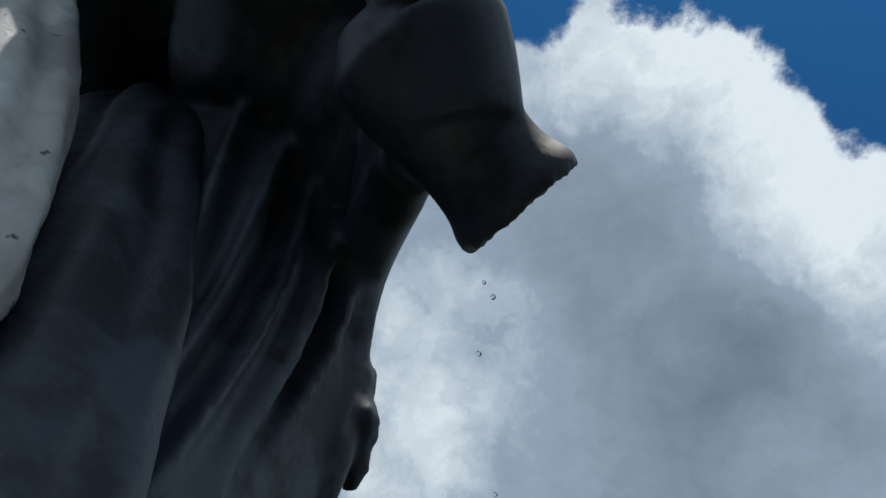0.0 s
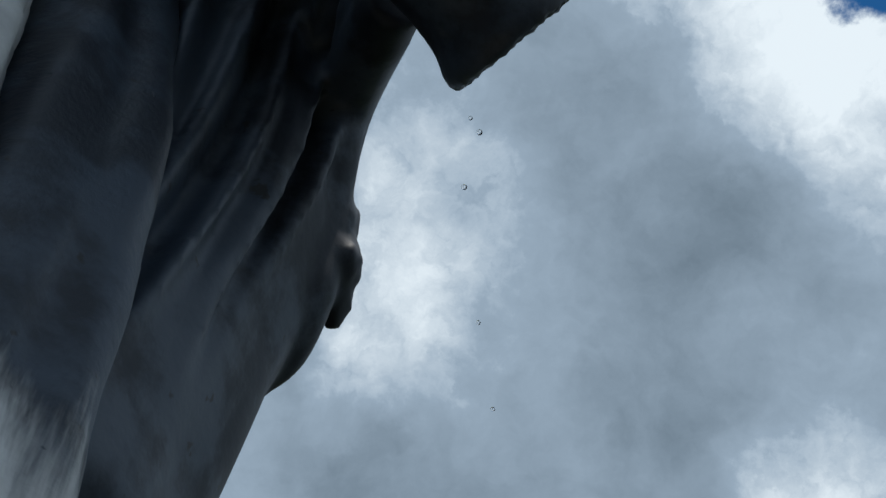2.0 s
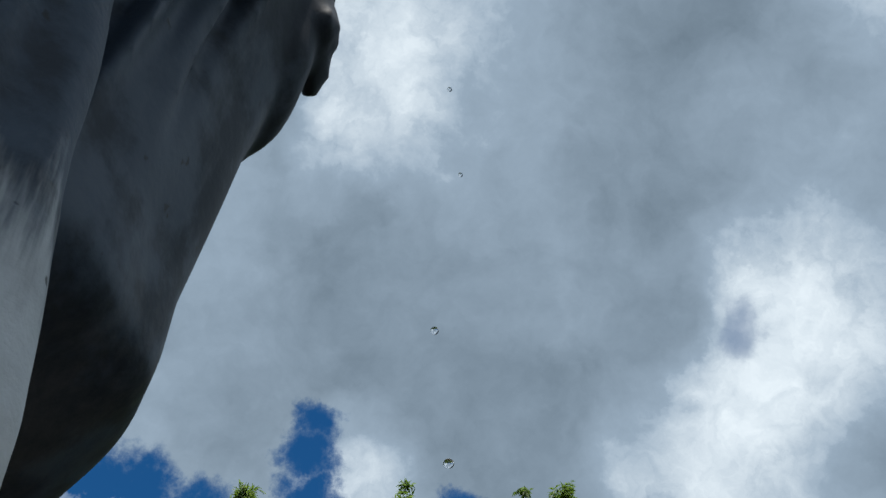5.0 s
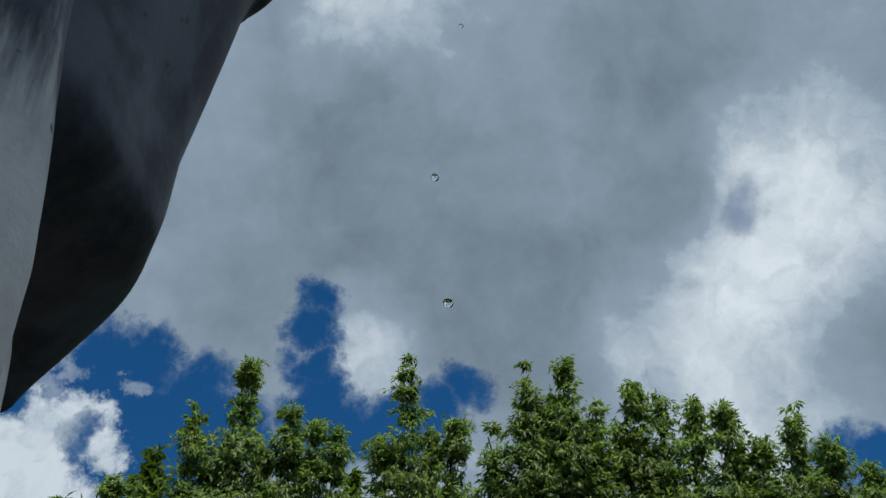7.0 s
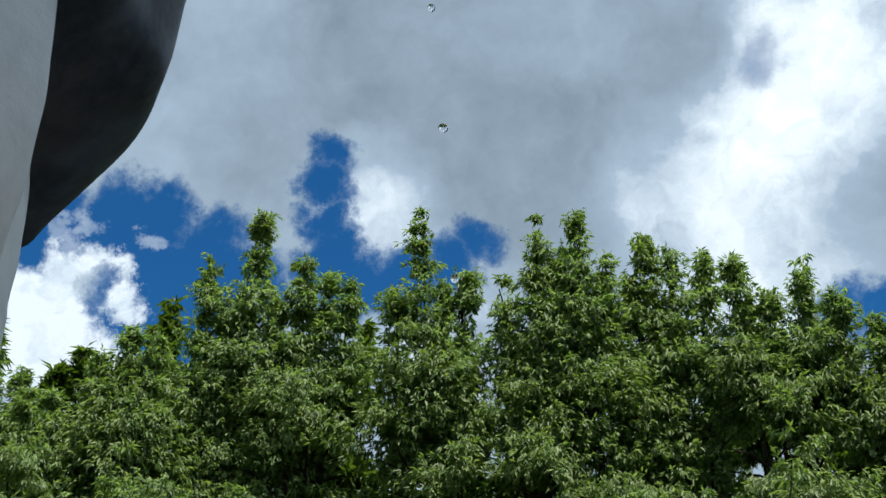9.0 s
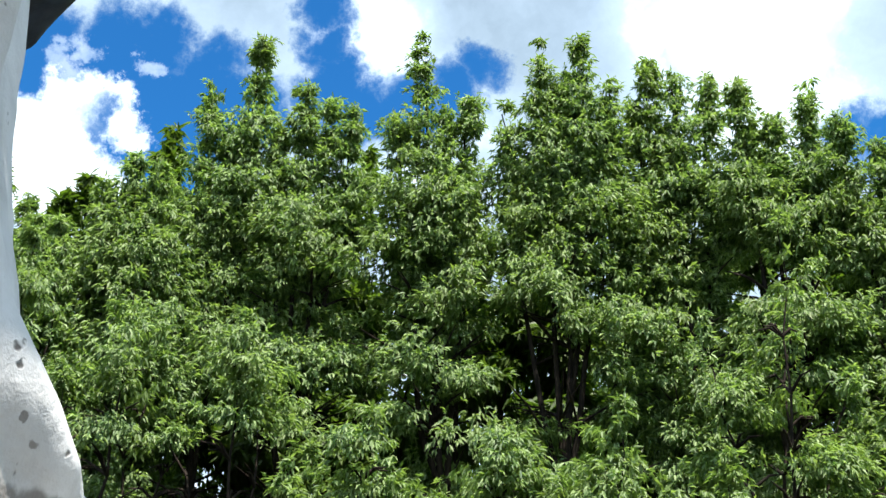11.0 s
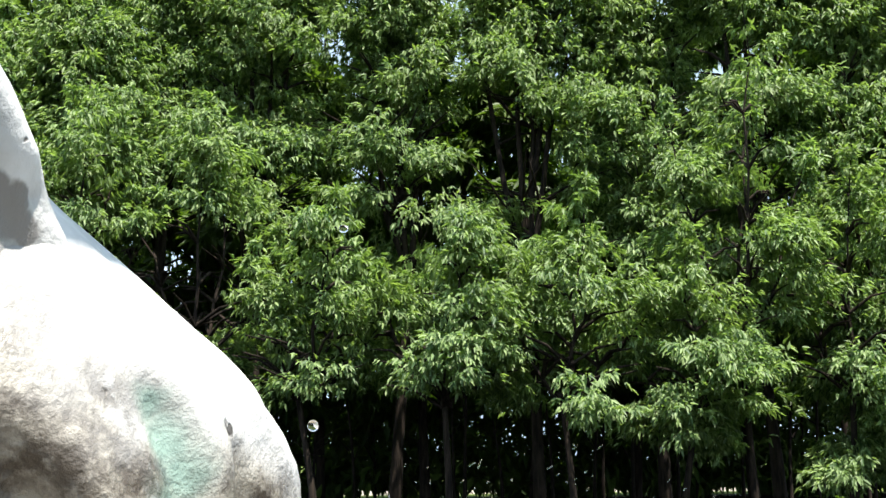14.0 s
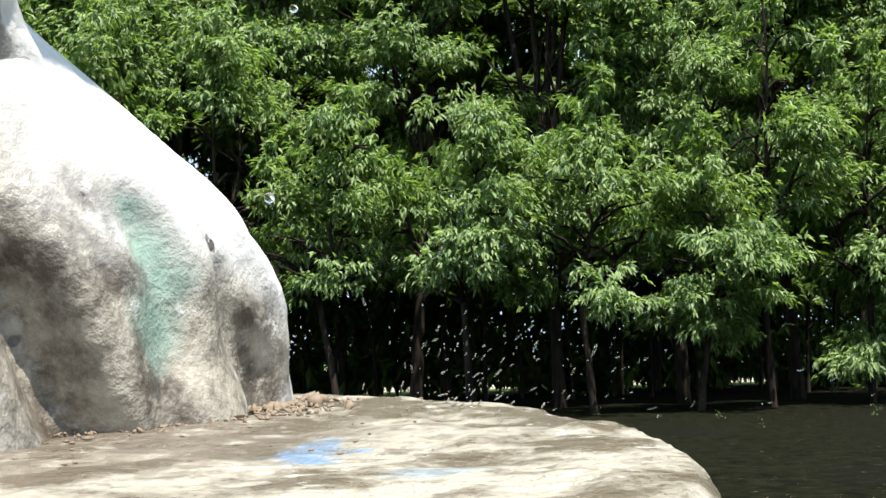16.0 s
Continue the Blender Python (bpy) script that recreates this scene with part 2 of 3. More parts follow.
def slab_stone():
    m, t = material("wet_cement")
    co = t.add("ShaderNodeTexCoord").outputs["Object"]
    wob = t.vec("ADD", co, t.vec("MULTIPLY", t.vec("SUBTRACT", t.noise(co, 14, 5).outputs["Color"], (0.5,) * 3), (0.10, 0.10, 0.0)))
    big = t.noise(co, 11, 8, 0.7).outputs["Fac"]
    grain = t.noise(co, 90, 5, 0.6).outputs["Fac"]
    c = t.mix(t.ramp(big, 0.44, 0.57), (0.145, 0.118, 0.082), (0.43, 0.395, 0.325))
    c = t.mix(t.ramp(t.noise(co, 24, 6, 0.7).outputs["Fac"], 0.54, 0.70), c, (0.12, 0.092, 0.062))
    c = t.mix(t.math("MULTIPLY", t.ramp(t.noise(co, 55, 6, 0.7).outputs["Fac"], 0.52, 0.62), 0.7), c, (0.17, 0.145, 0.11))
    c = t.mix(t.ramp(t.noise(co, 38, 5, 0.7).outputs["Fac"], 0.60, 0.68), c, (0.62, 0.60, 0.55))
    c = t.mix(t.math("MULTIPLY", blob(t, t.vec("MULTIPLY", wob, (1, 0.28, 1)), (-0.066, 0.155, 0.43), 0.018, 0.3), 0.8), c, (0.15, 0.29, 0.49))
    c = t.mix(t.math("MULTIPLY", blob(t, wob, (0.0, 0.45, 0.43), 0.02, 0.4), 0.4), c, (0.24, 0.38, 0.50))
    dirt = blob(t, wob, (-0.32, 0.64, 0.43), 0.15, 0.5)
    c = t.mix(t.math("MULTIPLY", dirt, t.ramp(grain, 0.35, 0.6)), c, (0.10, 0.075, 0.05))
    band = t.math("MAXIMUM", blob(t, wob, (-0.25, 0.56, 0.43), 0.10, 0.5), blob(t, wob, (-0.13, 0.62, 0.43), 0.08, 0.5))
    soil = t.math("MULTIPLY", t.math("MAXIMUM", t.math("MAXIMUM", band, blob(t, wob, (-0.18, 0.65, 0.43), 0.14, 0.5)), blob(t, wob, (-0.42, 0.60, 0.43), 0.12, 0.4)), t.ramp(t.noise(co, 40, 6, 0.7).outputs["Fac"], 0.36, 0.56))
    c = t.mix(soil, c, t.mix(grain, (0.055, 0.042, 0.03), (0.22, 0.18, 0.13)))
    wet = t.ramp(big, 0.38, 0.62, 0.16, 0.5)
    finish(t, c, wet, t.math("ADD", t.math("MULTIPLY", grain, 1.5), t.math("MULTIPLY", t.noise(co, 48, 6, 0.75).outputs["Fac"], 1.6)), 1.0, 0.005)
    return m


def leaf_material(name, dark, light):
    m, t = material(name)
    ran = t.add("ShaderNodeNewGeometry").outputs["Random Per Island"]
    co = t.add("ShaderNodeTexCoord").outputs["Object"]
    c = t.mix(ran, dark, light)
    c = t.mix(t.math("MULTIPLY", t.ramp(t.noise(co, 0.7, 3).outputs["Fac"], 0.4, 0.65), 0.4), c, (0.16, 0.22, 0.045))
    p = t.add("ShaderNodeBsdfPrincipled", {"Base Color": c, "Roughness": 0.5, "Specular IOR Level": 0.4})
    tr = t.add("ShaderNodeBsdfTranslucent", {"Color": t.mix(1.0, c, (1.3, 1.45, 0.6), "MULTIPLY")})
    mx = t.add("ShaderNodeMixShader", {0: 0.40, 1: p.outputs[0], 2: tr.outputs[0]})
    t.t.links.new(mx.outputs[0], t.add("ShaderNodeOutputMaterial").inputs[0])
    return m


def bark():
    m, t = material("bark")
    co = t.add("ShaderNodeTexCoord").outputs["Object"]
    n = t.noise(t.vec("MULTIPLY", co, (14, 14, 2.5)), 1, 6, 0.65).outputs["Fac"]
    finish(t, t.mix(t.ramp(n, 0.35, 0.65), (0.010, 0.008, 0.007), (0.038, 0.028, 0.021)), 0.95, n, 0.8, 0.03, **{"Specular IOR Level": 0.15})
    return m


def ground_material():
    m, t = material("park_ground")
    co = t.add("ShaderNodeTexCoord").outputs["Object"]
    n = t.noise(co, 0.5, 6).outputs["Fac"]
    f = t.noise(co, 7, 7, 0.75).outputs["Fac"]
    # near-black tones put the trees' shade into the ground colour
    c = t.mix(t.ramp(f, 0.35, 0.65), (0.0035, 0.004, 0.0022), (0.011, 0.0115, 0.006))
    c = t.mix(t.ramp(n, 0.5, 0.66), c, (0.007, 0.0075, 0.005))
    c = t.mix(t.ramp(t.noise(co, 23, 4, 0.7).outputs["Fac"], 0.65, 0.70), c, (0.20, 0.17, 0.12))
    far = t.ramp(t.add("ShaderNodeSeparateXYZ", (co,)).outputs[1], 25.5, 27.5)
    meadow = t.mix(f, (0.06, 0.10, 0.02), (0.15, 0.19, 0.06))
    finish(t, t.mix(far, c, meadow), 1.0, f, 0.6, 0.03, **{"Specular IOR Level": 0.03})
    return m


def drop_material():
    m, t = material("water")
    g = t.add("ShaderNodeBsdfGlass", {"Color": (1, 1, 1, 1), "Roughness": 0.0, "IOR": 1.33})
    t.t.links.new(g.outputs[0], t.add("ShaderNodeOutputMaterial").inputs[0])
    return m


def plain(name, colour, rough=0.8):
    m, t = material(name)
    co = t.add("ShaderNodeTexCoord").outputs["Object"]
    n = t.noise(co, 12, 5).outputs["Fac"]
    finish(t, t.mix(n, tuple(v * 0.7 for v in colour), tuple(min(1, v * 1.25) for v in colour)), rough, n, 0.3, 0.01)
    return m


CONCRETE, PANEL, SLATE, SLAB, BARK, GROUND, DROP = concrete("painted_concrete"), concrete("painted_panel", 1.11), dark_paint(), slab_stone(), bark(), ground_material(), drop_material()
LEAF = leaf_material("maple_leaf", (0.052, 0.112, 0.034), (0.33, 0.44, 0.185))
# a darker copy of the leaf, with shade put into its colour
LEAF_SHADED = leaf_material("shaded_leaf", (0.03, 0.07, 0.010), (0.09, 0.15, 0.020))
GRIT = plain("brown_grit", (0.20, 0.155, 0.11))
PATH_GRIT = plain("path_grit", (0.34, 0.31, 0.26))


def mesh_of(name, verts, faces, mat, smooth=True):
    me = bpy.data.meshes.new(name)
    me.from_pydata([tuple(v) for v in verts], [], [tuple(f) for f in faces])
    me.materials.append(mat)
    if smooth:
        me.polygons.foreach_set("use_smooth", [True] * len(me.polygons))
    me.update()
    return me


def part(name, me, parent, label=""):
    ob = new(name, me)
    ob.parent = parent
    return tagged(ob, label)


def from_arrays(name, verts, quads, mat, smooth=False):
    """A mesh from an n x 3 array of places and an m x k array of corners."""
    me = bpy.data.meshes.new(name)
    k = quads.shape[1]
    me.vertices.add(len(verts))
    me.vertices.foreach_set("co", verts.astype(np.float32).ravel())
    me.loops.add(quads.size)
    me.loops.foreach_set("vertex_index", quads.astype(np.int32).ravel())
    me.polygons.add(len(quads))
    me.polygons.foreach_set("loop_start", np.arange(0, quads.size, k, dtype=np.int32))
    me.polygons.foreach_set("loop_total", np.full(len(quads), k, dtype=np.int32))
    if smooth:
        me.polygons.foreach_set("use_smooth", np.ones(len(quads), dtype=bool))
    me.materials.append(mat)
    me.update(calc_edges=True)
    me.validate()
    return me


# ---- ground ----
LOW = -0.27


def ground():
    xs = sorted({*np.linspace(-60, 60, 91).tolist(), -3000, -900, -300, -120, 120, 300, 900, 3000})
    ys = sorted({*np.linspace(-30, 70, 101).tolist(), -3000, -900, -200, -60, 100, 160, 300, 900, 3000})
    verts, faces = [], []
    for y in ys:
        for x in xs:
            near = 1 / (1 + (x * x + y * y) / 4000)
            verts.append((x, y, LOW + near * (0.06 * noise.noise((x * 0.35, y * 0.35, 0)) + 0.03 * noise.noise((x * 1.1, y * 1.1, 5)))))
    n = len(xs)
    for j in range(len(ys) - 1):
        for i in range(n - 1):
            a = j * n + i
            faces.append((a, a + 1, a + 1 + n, a + n))
    return mesh_of("ground", verts, faces, GROUND)


tagged(new("ground", ground()), "bare park ground coloured near black for tree shade, sunlit grass beyond", "ground", kind="structure")


def path():
    verts, faces = [], []
    n = 60
    for i in range(n + 1):
        x = -40 + 80 * i / n
        y = 29.6 + 0.5 * math.sin(x * 0.15) + 0.03 * x
        for dy, dz in ((-0.8, -0.05), (-0.75, 0.075), (0.75, 0.075), (0.8, -0.05)):
            verts.append((x, y + dy, LOW + dz))
    for i in range(n):
        for k in range(3):
            a = i * 4 + k
            faces.append((a, a + 4, a + 5, a + 1))
    return mesh_of("path", verts, faces, PATH_GRIT)


tagged(new("path", path()), "pale grit path in the sun behind the trees", "path", kind="structure")


# ---- statue ----
def between(rows, z):
    """Smooth values at z from rows that begin with their own z, in falling order."""
    rows = sorted(rows)
    if z <= rows[0][0]:
        return rows[0][1:]
    for a, b in zip(rows, rows[1:]):
        if z <= b[0]:
            k = (z - a[0]) / (b[0] - a[0])
            return tuple(p + (q - p) * k for p, q in zip(a[1:], b[1:]))
    return rows[-1][1:]


def loft(verts, faces, rows, steps, around, shape):
    """A closed shell whose level sections are ovals (z, cx, cy, rx, ry), pushed out by shape(angle, z)."""
    z0, z1 = min(r[0] for r in rows), max(r[0] for r in rows)
    base = len(verts)
    for j in range(steps + 1):
        z = z0 + (z1 - z0) * j / steps
        cx, cy, rx, ry = between(rows, z)
        for i in range(around):
            a = 2 * math.pi * i / around
            d = shape(a, z)
            verts.append((cx + (rx + d) * math.cos(a), cy + (ry + d) * math.sin(a), z))
    for j in range(steps):
        for i in range(around):
            k = base + j * around
            i2 = (i + 1) % around
            faces.append((k + i, k + i2, k + around + i2, k + around + i))
    faces.append(tuple(base + i for i in reversed(range(around))))
    faces.append(tuple(base + steps * around + i for i in range(around)))


def turned(verts, faces, origin, axis, profile, around=48):
    """A closed body of revolution along axis; profile: (distance, radius)."""
    axis = Vector(axis).normalized()
    u = axis.orthogonal().normalized()
    v = axis.cross(u)
    base = len(verts)
    for s, r in profile:
        for i in range(around):
            a = 2 * math.pi * i / around
            verts.append(Vector(origin) + axis * s + (u * math.cos(a) + v * math.sin(a)) * r)
    n = len(profile)
    for j in range(n - 1):
        for i in range(around):
            k, i2 = base + j * around, (i + 1) % around
            faces.append((k + i, k + i2, k + around + i2, k + around + i))
    faces.append(tuple(base + i for i in reversed(range(around))))
    faces.append(tuple(base + (n - 1) * around + i for i in range(around)))


def lump(verts, faces, centre, radii, turn=(0, 0, 0), rings=20, around=32, rough=0.0):
    m = Matrix.LocRotScale(centre, Euler([radians(a) for a in turn]), radii)
    base = len(verts)
    for j in range(1, rings):
        p = math.pi * j / rings
        for i in range(around):
            a = 2 * math.pi * i / around
            v = Vector((math.sin(p) * math.cos(a), math.sin(p) * math.sin(a), math.cos(p)))
            verts.append(m @ (v * (1 + rough * noise.noise(v * 2.3 + Vector(centre) * 9))))
    top, low = len(verts), len(verts) + 1
    verts.extend([m @ Vector((0, 0, 1)), m @ Vector((0, 0, -1))])
    for j in range(rings - 2):
        for i in range(around):
            k, i2 = base + j * around, (i + 1) % around
            faces.append((k + i, k + around + i, k + around + i2, k + i2))
    for i in range(around):
        i2 = (i + 1) % around
        faces.append((top, base + i, base + i2))
        k = base + (rings - 2) * around
        faces.append((low, k + i2, k + i))


def limb(verts, faces, pts, radii, around=8):
    base = len(verts)
    for k, (p, r) in enumerate(zip(pts, radii)):
        d = (Vector(pts[min(k + 1, len(pts) - 1)]) - Vector(pts[max(k - 1, 0)])).normalized()
        u = d.orthogonal().normalized()
        v = d.cross(u)
        for i in range(around):
            a = 2 * math.pi * i / around
            verts.append(Vector(p) + (u * math.cos(a) + v * math.sin(a)) * r)
    for k in range(len(pts) - 1):
        for i in range(around):
            a, i2 = base + k * around, (i + 1) % around
            faces.append((a + i, a + i2, a + around + i2, a + around + i))


def ridge(x):
    """Rounded folds with narrow valleys, -1 to 1."""
    return 2 * abs(math.sin(x * 0.5)) ** 0.8 - 1


LIFT = 0.47


def lifted(rows):
    return [(r[0] + LIFT, *r[1:]) for r in rows]


def statue():
    verts, faces = [], []

    # long folds that fall from the girdle: angle, slant, lower and upper end, height, width
    pleats = [(-1.28, -0.16, 1.05, 2.2, 0.027, 0.07), (-1.02, -0.16, 1.05, 2.1, 0.024, 0.06), (-0.8, -0.16, 1.25, 2.2, 0.022, 0.05), (-0.62, -0.16, 1.42, 1.95, 0.024, 0.045),
              (-0.46, -0.16, 1.38, 2.2, 0.027, 0.05), (-0.28, -0.16, 1.5, 2.2, 0.02, 0.05), (-0.37, -0.16, 1.38, 2.2, -0.037, 0.06), (-0.91, -0.16, 1.1, 2.1, -0.024, 0.06)]

    def robe_folds(a, z):
        d = 0.014 * noise.noise((math.cos(a) * 2.2, math.sin(a) * 2.2, z * 1.6))
        for a0, slant, z0, z1, height, wide in pleats:
            ends = min(1, max(0, (z - z0) / 0.25)) * min(1, max(0, (z1 - z) / 0.2))
            if ends > 0:
                off = math.remainder(a - a0 - slant * (z - 1.7) - 0.05 * math.sin(z * 5 + a0 * 9), 2 * math.pi)
                d += height * ends * math.exp(-(off / wide) ** 2)
        return d

    robe = [(2.1, -0.4, 0.59, 0.08, 0.05), (2.02, -0.4, 0.6, 0.17, 0.13), (1.85, -0.39, 0.63, 0.25, 0.21), (1.72, -0.38, 0.67, 0.2, 0.22), 
            (1.62, -0.385, 0.685, 0.172, 0.215), (1.48, -0.387, 0.695, 0.165, 0.205), (1.33, -0.405, 0.71, 0.178, 0.195), (1.24, -0.412, 0.72, 0.176, 0.19), 
            (1.15, -0.42, 0.73, 0.164, 0.185), (1.06, -0.427, 0.73, 0.148, 0.18), (0.86, -0.45, 0.723, 0.145, 0.198), (0.8, -0.454, 0.721, 0.149, 0.205), 
            (0.765, -0.456, 0.717, 0.149, 0.207), (0.745, -0.458, 0.718, 0.139, 0.2), (0.72, -0.46, 0.72, 0.108, 0.2), (0.7, -0.46, 0.72, 0.078, 0.2), 
            (0.688, -0.46, 0.725, 0.045, 0.2), (0.68, -0.46, 0.73, 0.02, 0.19)]
    loft(verts, faces, lifted(robe), 170, 220, robe_folds)

    def skirt_folds(a, z):
        k = min(1, max(0, (0.30 + LIFT - z) / 0.25))
        wob = noise.noise((math.cos(a) * 1.5, math.sin(a) * 1.5, z * 2)) * 1.5
        facet = abs(noise.noise((math.cos(a) * 5 + z * 4, math.sin(a) * 5, z * 9)))
        low = z - LIFT
        def groove(a0, slant, low0, deep, wide, top, fade):
            off = math.remainder(a - a0 - slant * (low - low0), 2 * math.pi)
            return deep * math.exp(-(off / wide) ** 2) * min(1, max(0, (top - low) / fade))

        cut = groove(-0.72, -1.9, 0.005, 0.048, 0.06, 0.095, 0.05) + groove(-0.50, -0.2, 0.04, 0.020, 0.07, 0.125, 0.04) + groove(-1.02, -1.0, 0.0, 0.03, 0.07, 0.07, 0.05)
        # a hollow under an overhanging lip, and the ledge below it
        cut += 0.030 * math.exp(-((a + 0.15) / 0.085) ** 2 - ((low - 0.078) / 0.017) ** 2) - 0.008 * math.exp(-((a + 0.15) / 0.11) ** 2 - ((low - 0.106) / 0.011) ** 2)
        cut -= 0.007 * math.exp(-((a + 0.17) / 0.10) ** 2 - ((low - 0.050) / 0.010) ** 2)
        cut += 0.009 * math.exp(-((a + 0.41 - 1.2 * (low - 0.13)) / 0.035) ** 2 - ((low - 0.13) / 0.022) ** 2)
        return -cut + 0.020 * k + 0.010 * k * ridge(11 * a + wob + 5 * z) + 0.028 * k * (0.25 - facet) + 0.010 * noise.noise((math.cos(a) * 3, math.sin(a) * 3, z * 7)) + 0.003 * noise.noise((math.cos(a) * 16, math.sin(a) * 16, z * 40))

    foot = [(0.72, -0.47, 0.7, 0.08, 0.09), (0.42, -0.46, 0.7, 0.105, 0.12), (0.34, -0.46, 0.68, 0.125, 0.15), (0.29, -0.46, 0.68, 0.146, 0.165), (0.25, -0.46, 0.73, 0.158, 0.19),
            (0.195, -0.46, 0.77, 0.206, 0.212), (0.15, -0.46, 0.8, 0.249, 0.238), (0.12, -0.46, 0.825, 0.279, 0.268), (0.078, -0.46, 0.85, 0.295, 0.308),
            (0.045, -0.46, 0.865, 0.301, 0.334), (0, -0.46, 0.88, 0.303, 0.366), (-0.06, -0.46, 0.885, 0.302, 0.39)]
    white_v, white_f = [], []
    loft(white_v, white_f, lifted(foot), 110, 200, skirt_folds)

    # the loose end of the robe that hangs before the rest down to the foot
    def hang_folds(a, z):
        return 0.008 * ridge(7 * a + 3 * z) + 0.008 * noise.noise((math.cos(a) * 3, math.sin(a) * 3, z * 6))

    panel_v, panel_f = [], []

    def panel_folds(a, z):
        """Folds, and a dent under a lip of cement."""
        dent = math.exp(-(math.remainder(a + 0.30, 2 * math.pi) / 0.34) ** 2 - ((z - 0.680 - 0.03 * (a + 0.3)) / 0.012) ** 2)
        lip = math.exp(-(math.remainder(a + 0.30, 2 * math.pi) / 0.36) ** 2 - ((z - 0.702 - 0.03 * (a + 0.3)) / 0.010) ** 2)
        return hang_folds(a, z) - 0.024 * dent + 0.006 * lip

    panel = [(2.12, -0.52, 0.53, 0.05, 0.03), (2.0, -0.502, 0.52, 0.085, 0.055), (1.75, -0.470, 0.51, 0.10, 0.068), (1.5, -0.445, 0.50, 0.12, 0.075), (1.27, -0.435, 0.50, 0.13, 0.075),
             (1.19, -0.430, 0.50, 0.128, 0.075), (1.08, -0.415, 0.50, 0.128, 0.075), (1.0, -0.407, 0.50, 0.125, 0.075), (0.95, -0.402, 0.505, 0.116, 0.08), (0.90, -0.402, 0.515, 0.105, 0.09),
             (0.85, -0.402, 0.535, 0.10, 0.10), (0.79, -0.404, 0.56, 0.109, 0.12), (0.74, -0.41, 0.60, 0.135, 0.14), (0.67, -0.43, 0.68, 0.165, 0.16), (0.57, -0.45, 0.78, 0.21, 0.19)]
    loft(panel_v, panel_f, panel, 230, 120, panel_folds)

    def roll(rows):
        """A rounded fold or limb through (x, y, z, radius)."""
        pts = [Vector(r[:3]) for r in rows]
        fine, radii = [], []
        for k in range((len(rows) - 1) * 6 + 1):
            i, f = min(k // 6, len(rows) - 2), k / 6 - min(k // 6, len(rows) - 2)
            p0, p1, p2, p3 = pts[max(i - 1, 0)], pts[i], pts[i + 1], pts[min(i + 2, len(pts) - 1)]
            fine.append(0.5 * (2 * p1 + (p2 - p0) * f + (2 * p0 - 5 * p1 + 4 * p2 - p3) * f * f + (3 * p1 - p0 - 3 * p2 + p3) * f ** 3))
            radii.append(rows[i][3] + (rows[i + 1][3] - rows[i][3]) * f)
        base = len(verts)
        limb(verts, faces, fine, radii, 20)
        faces.append(tuple(base + i for i in reversed(range(20))))
        faces.append(tuple(len(verts) - 20 + i for i in range(20)))

    # the outer cloth behind the hip with its hem, and the cloth bunched on its edge
    roll([(-0.216, 0.591, 1.926, 0.035), (-0.232, 0.649, 1.865, 0.043), (-0.252, 0.730, 1.773, 0.044), (-0.264, 0.775, 1.670, 0.045), (-0.274, 0.810, 1.617, 0.030), (-0.294, 0.829, 1.584, 0.016), (-0.306, 0.841, 1.571, 0.006)])
    lump(verts, faces, (-0.217, 0.752, 1.765), (0.016, 0.030, 0.036), (-35, 14, 0), rough=0.3)
    lump(verts, faces, (-0.213, 0.779, 1.736), (0.017, 0.030, 0.040), (-35, -6, 0), rough=0.3)
    lump(verts, faces, (-0.223, 0.810, 1.714), (0.016, 0.026, 0.034), (-35, 10, 0), rough=0.3)
    lump(verts, faces, (-0.229, 0.827, 1.700), (0.012, 0.020, 0.020), (-35, 0, 0), rough=0.3)
    for k in range(6):
        lump(verts, faces, (-0.262 - 0.016 * k, 0.80 + 0.012 * k, 1.605 - 0.014 * k), (0.012, 0.014, 0.012 + 0.004 * (k % 2)), rough=0.4, rings=10, around=16)
    # the pouring jar held under the arm
    mouth, out = Vector((-0.031, 0.508, 1.695)), Vector((-0.62, -0.70, 0.35))
    turned(verts, faces, mouth, out, [(0.03, 0.050), (0.004, 0.058), (-0.002, 0.064), (0.001, 0.070), (0.010, 0.0735), (0.024, 0.071), (0.034, 0.066), (0.05, 0.063), (0.08, 0.062),
                                      (0.12, 0.066), (0.16, 0.072), (0.21, 0.07), (0.25, 0.03)])
    # the arm over the jar, the sleeve's gathered folds and the edge of the robe below it
    roll([(-0.089, 0.426, 1.708, 0.060), (-0.098, 0.376, 1.745, 0.065), (-0.113, 0.319, 1.791, 0.068), (-0.127, 0.269, 1.883, 0.08), (-0.2, 0.25, 2.05, 0.1)])
    roll([(-0.15, 0.36, 1.85, 0.05), (-0.159, 0.384, 1.852, 0.008), (-0.167, 0.410, 1.850, 0.013), (-0.185, 0.464, 1.842, 0.014), (-0.206, 0.531, 1.846, 0.012), (-0.234, 0.619, 1.877, 0.004)])
    roll([(-0.10, 0.38, 1.82, 0.03), (-0.111, 0.395, 1.815, 0.008), (-0.126, 0.417, 1.808, 0.013), (-0.153, 0.472, 1.809, 0.014), (-0.178, 0.527, 1.818, 0.013), (-0.204, 0.602, 1.852, 0.004)])
    roll([(-0.193, 0.417, 1.876, 0.004), (-0.201, 0.446, 1.866, 0.010), (-0.234, 0.529, 1.876, 0.010), (-0.255, 0.608, 1.899, 0.004)])
    roll([(-0.232, 0.440, 1.930, 0.004), (-0.246, 0.480, 1.925, 0.012), (-0.275, 0.560, 1.930, 0.012), (-0.290, 0.630, 1.950, 0.004)])
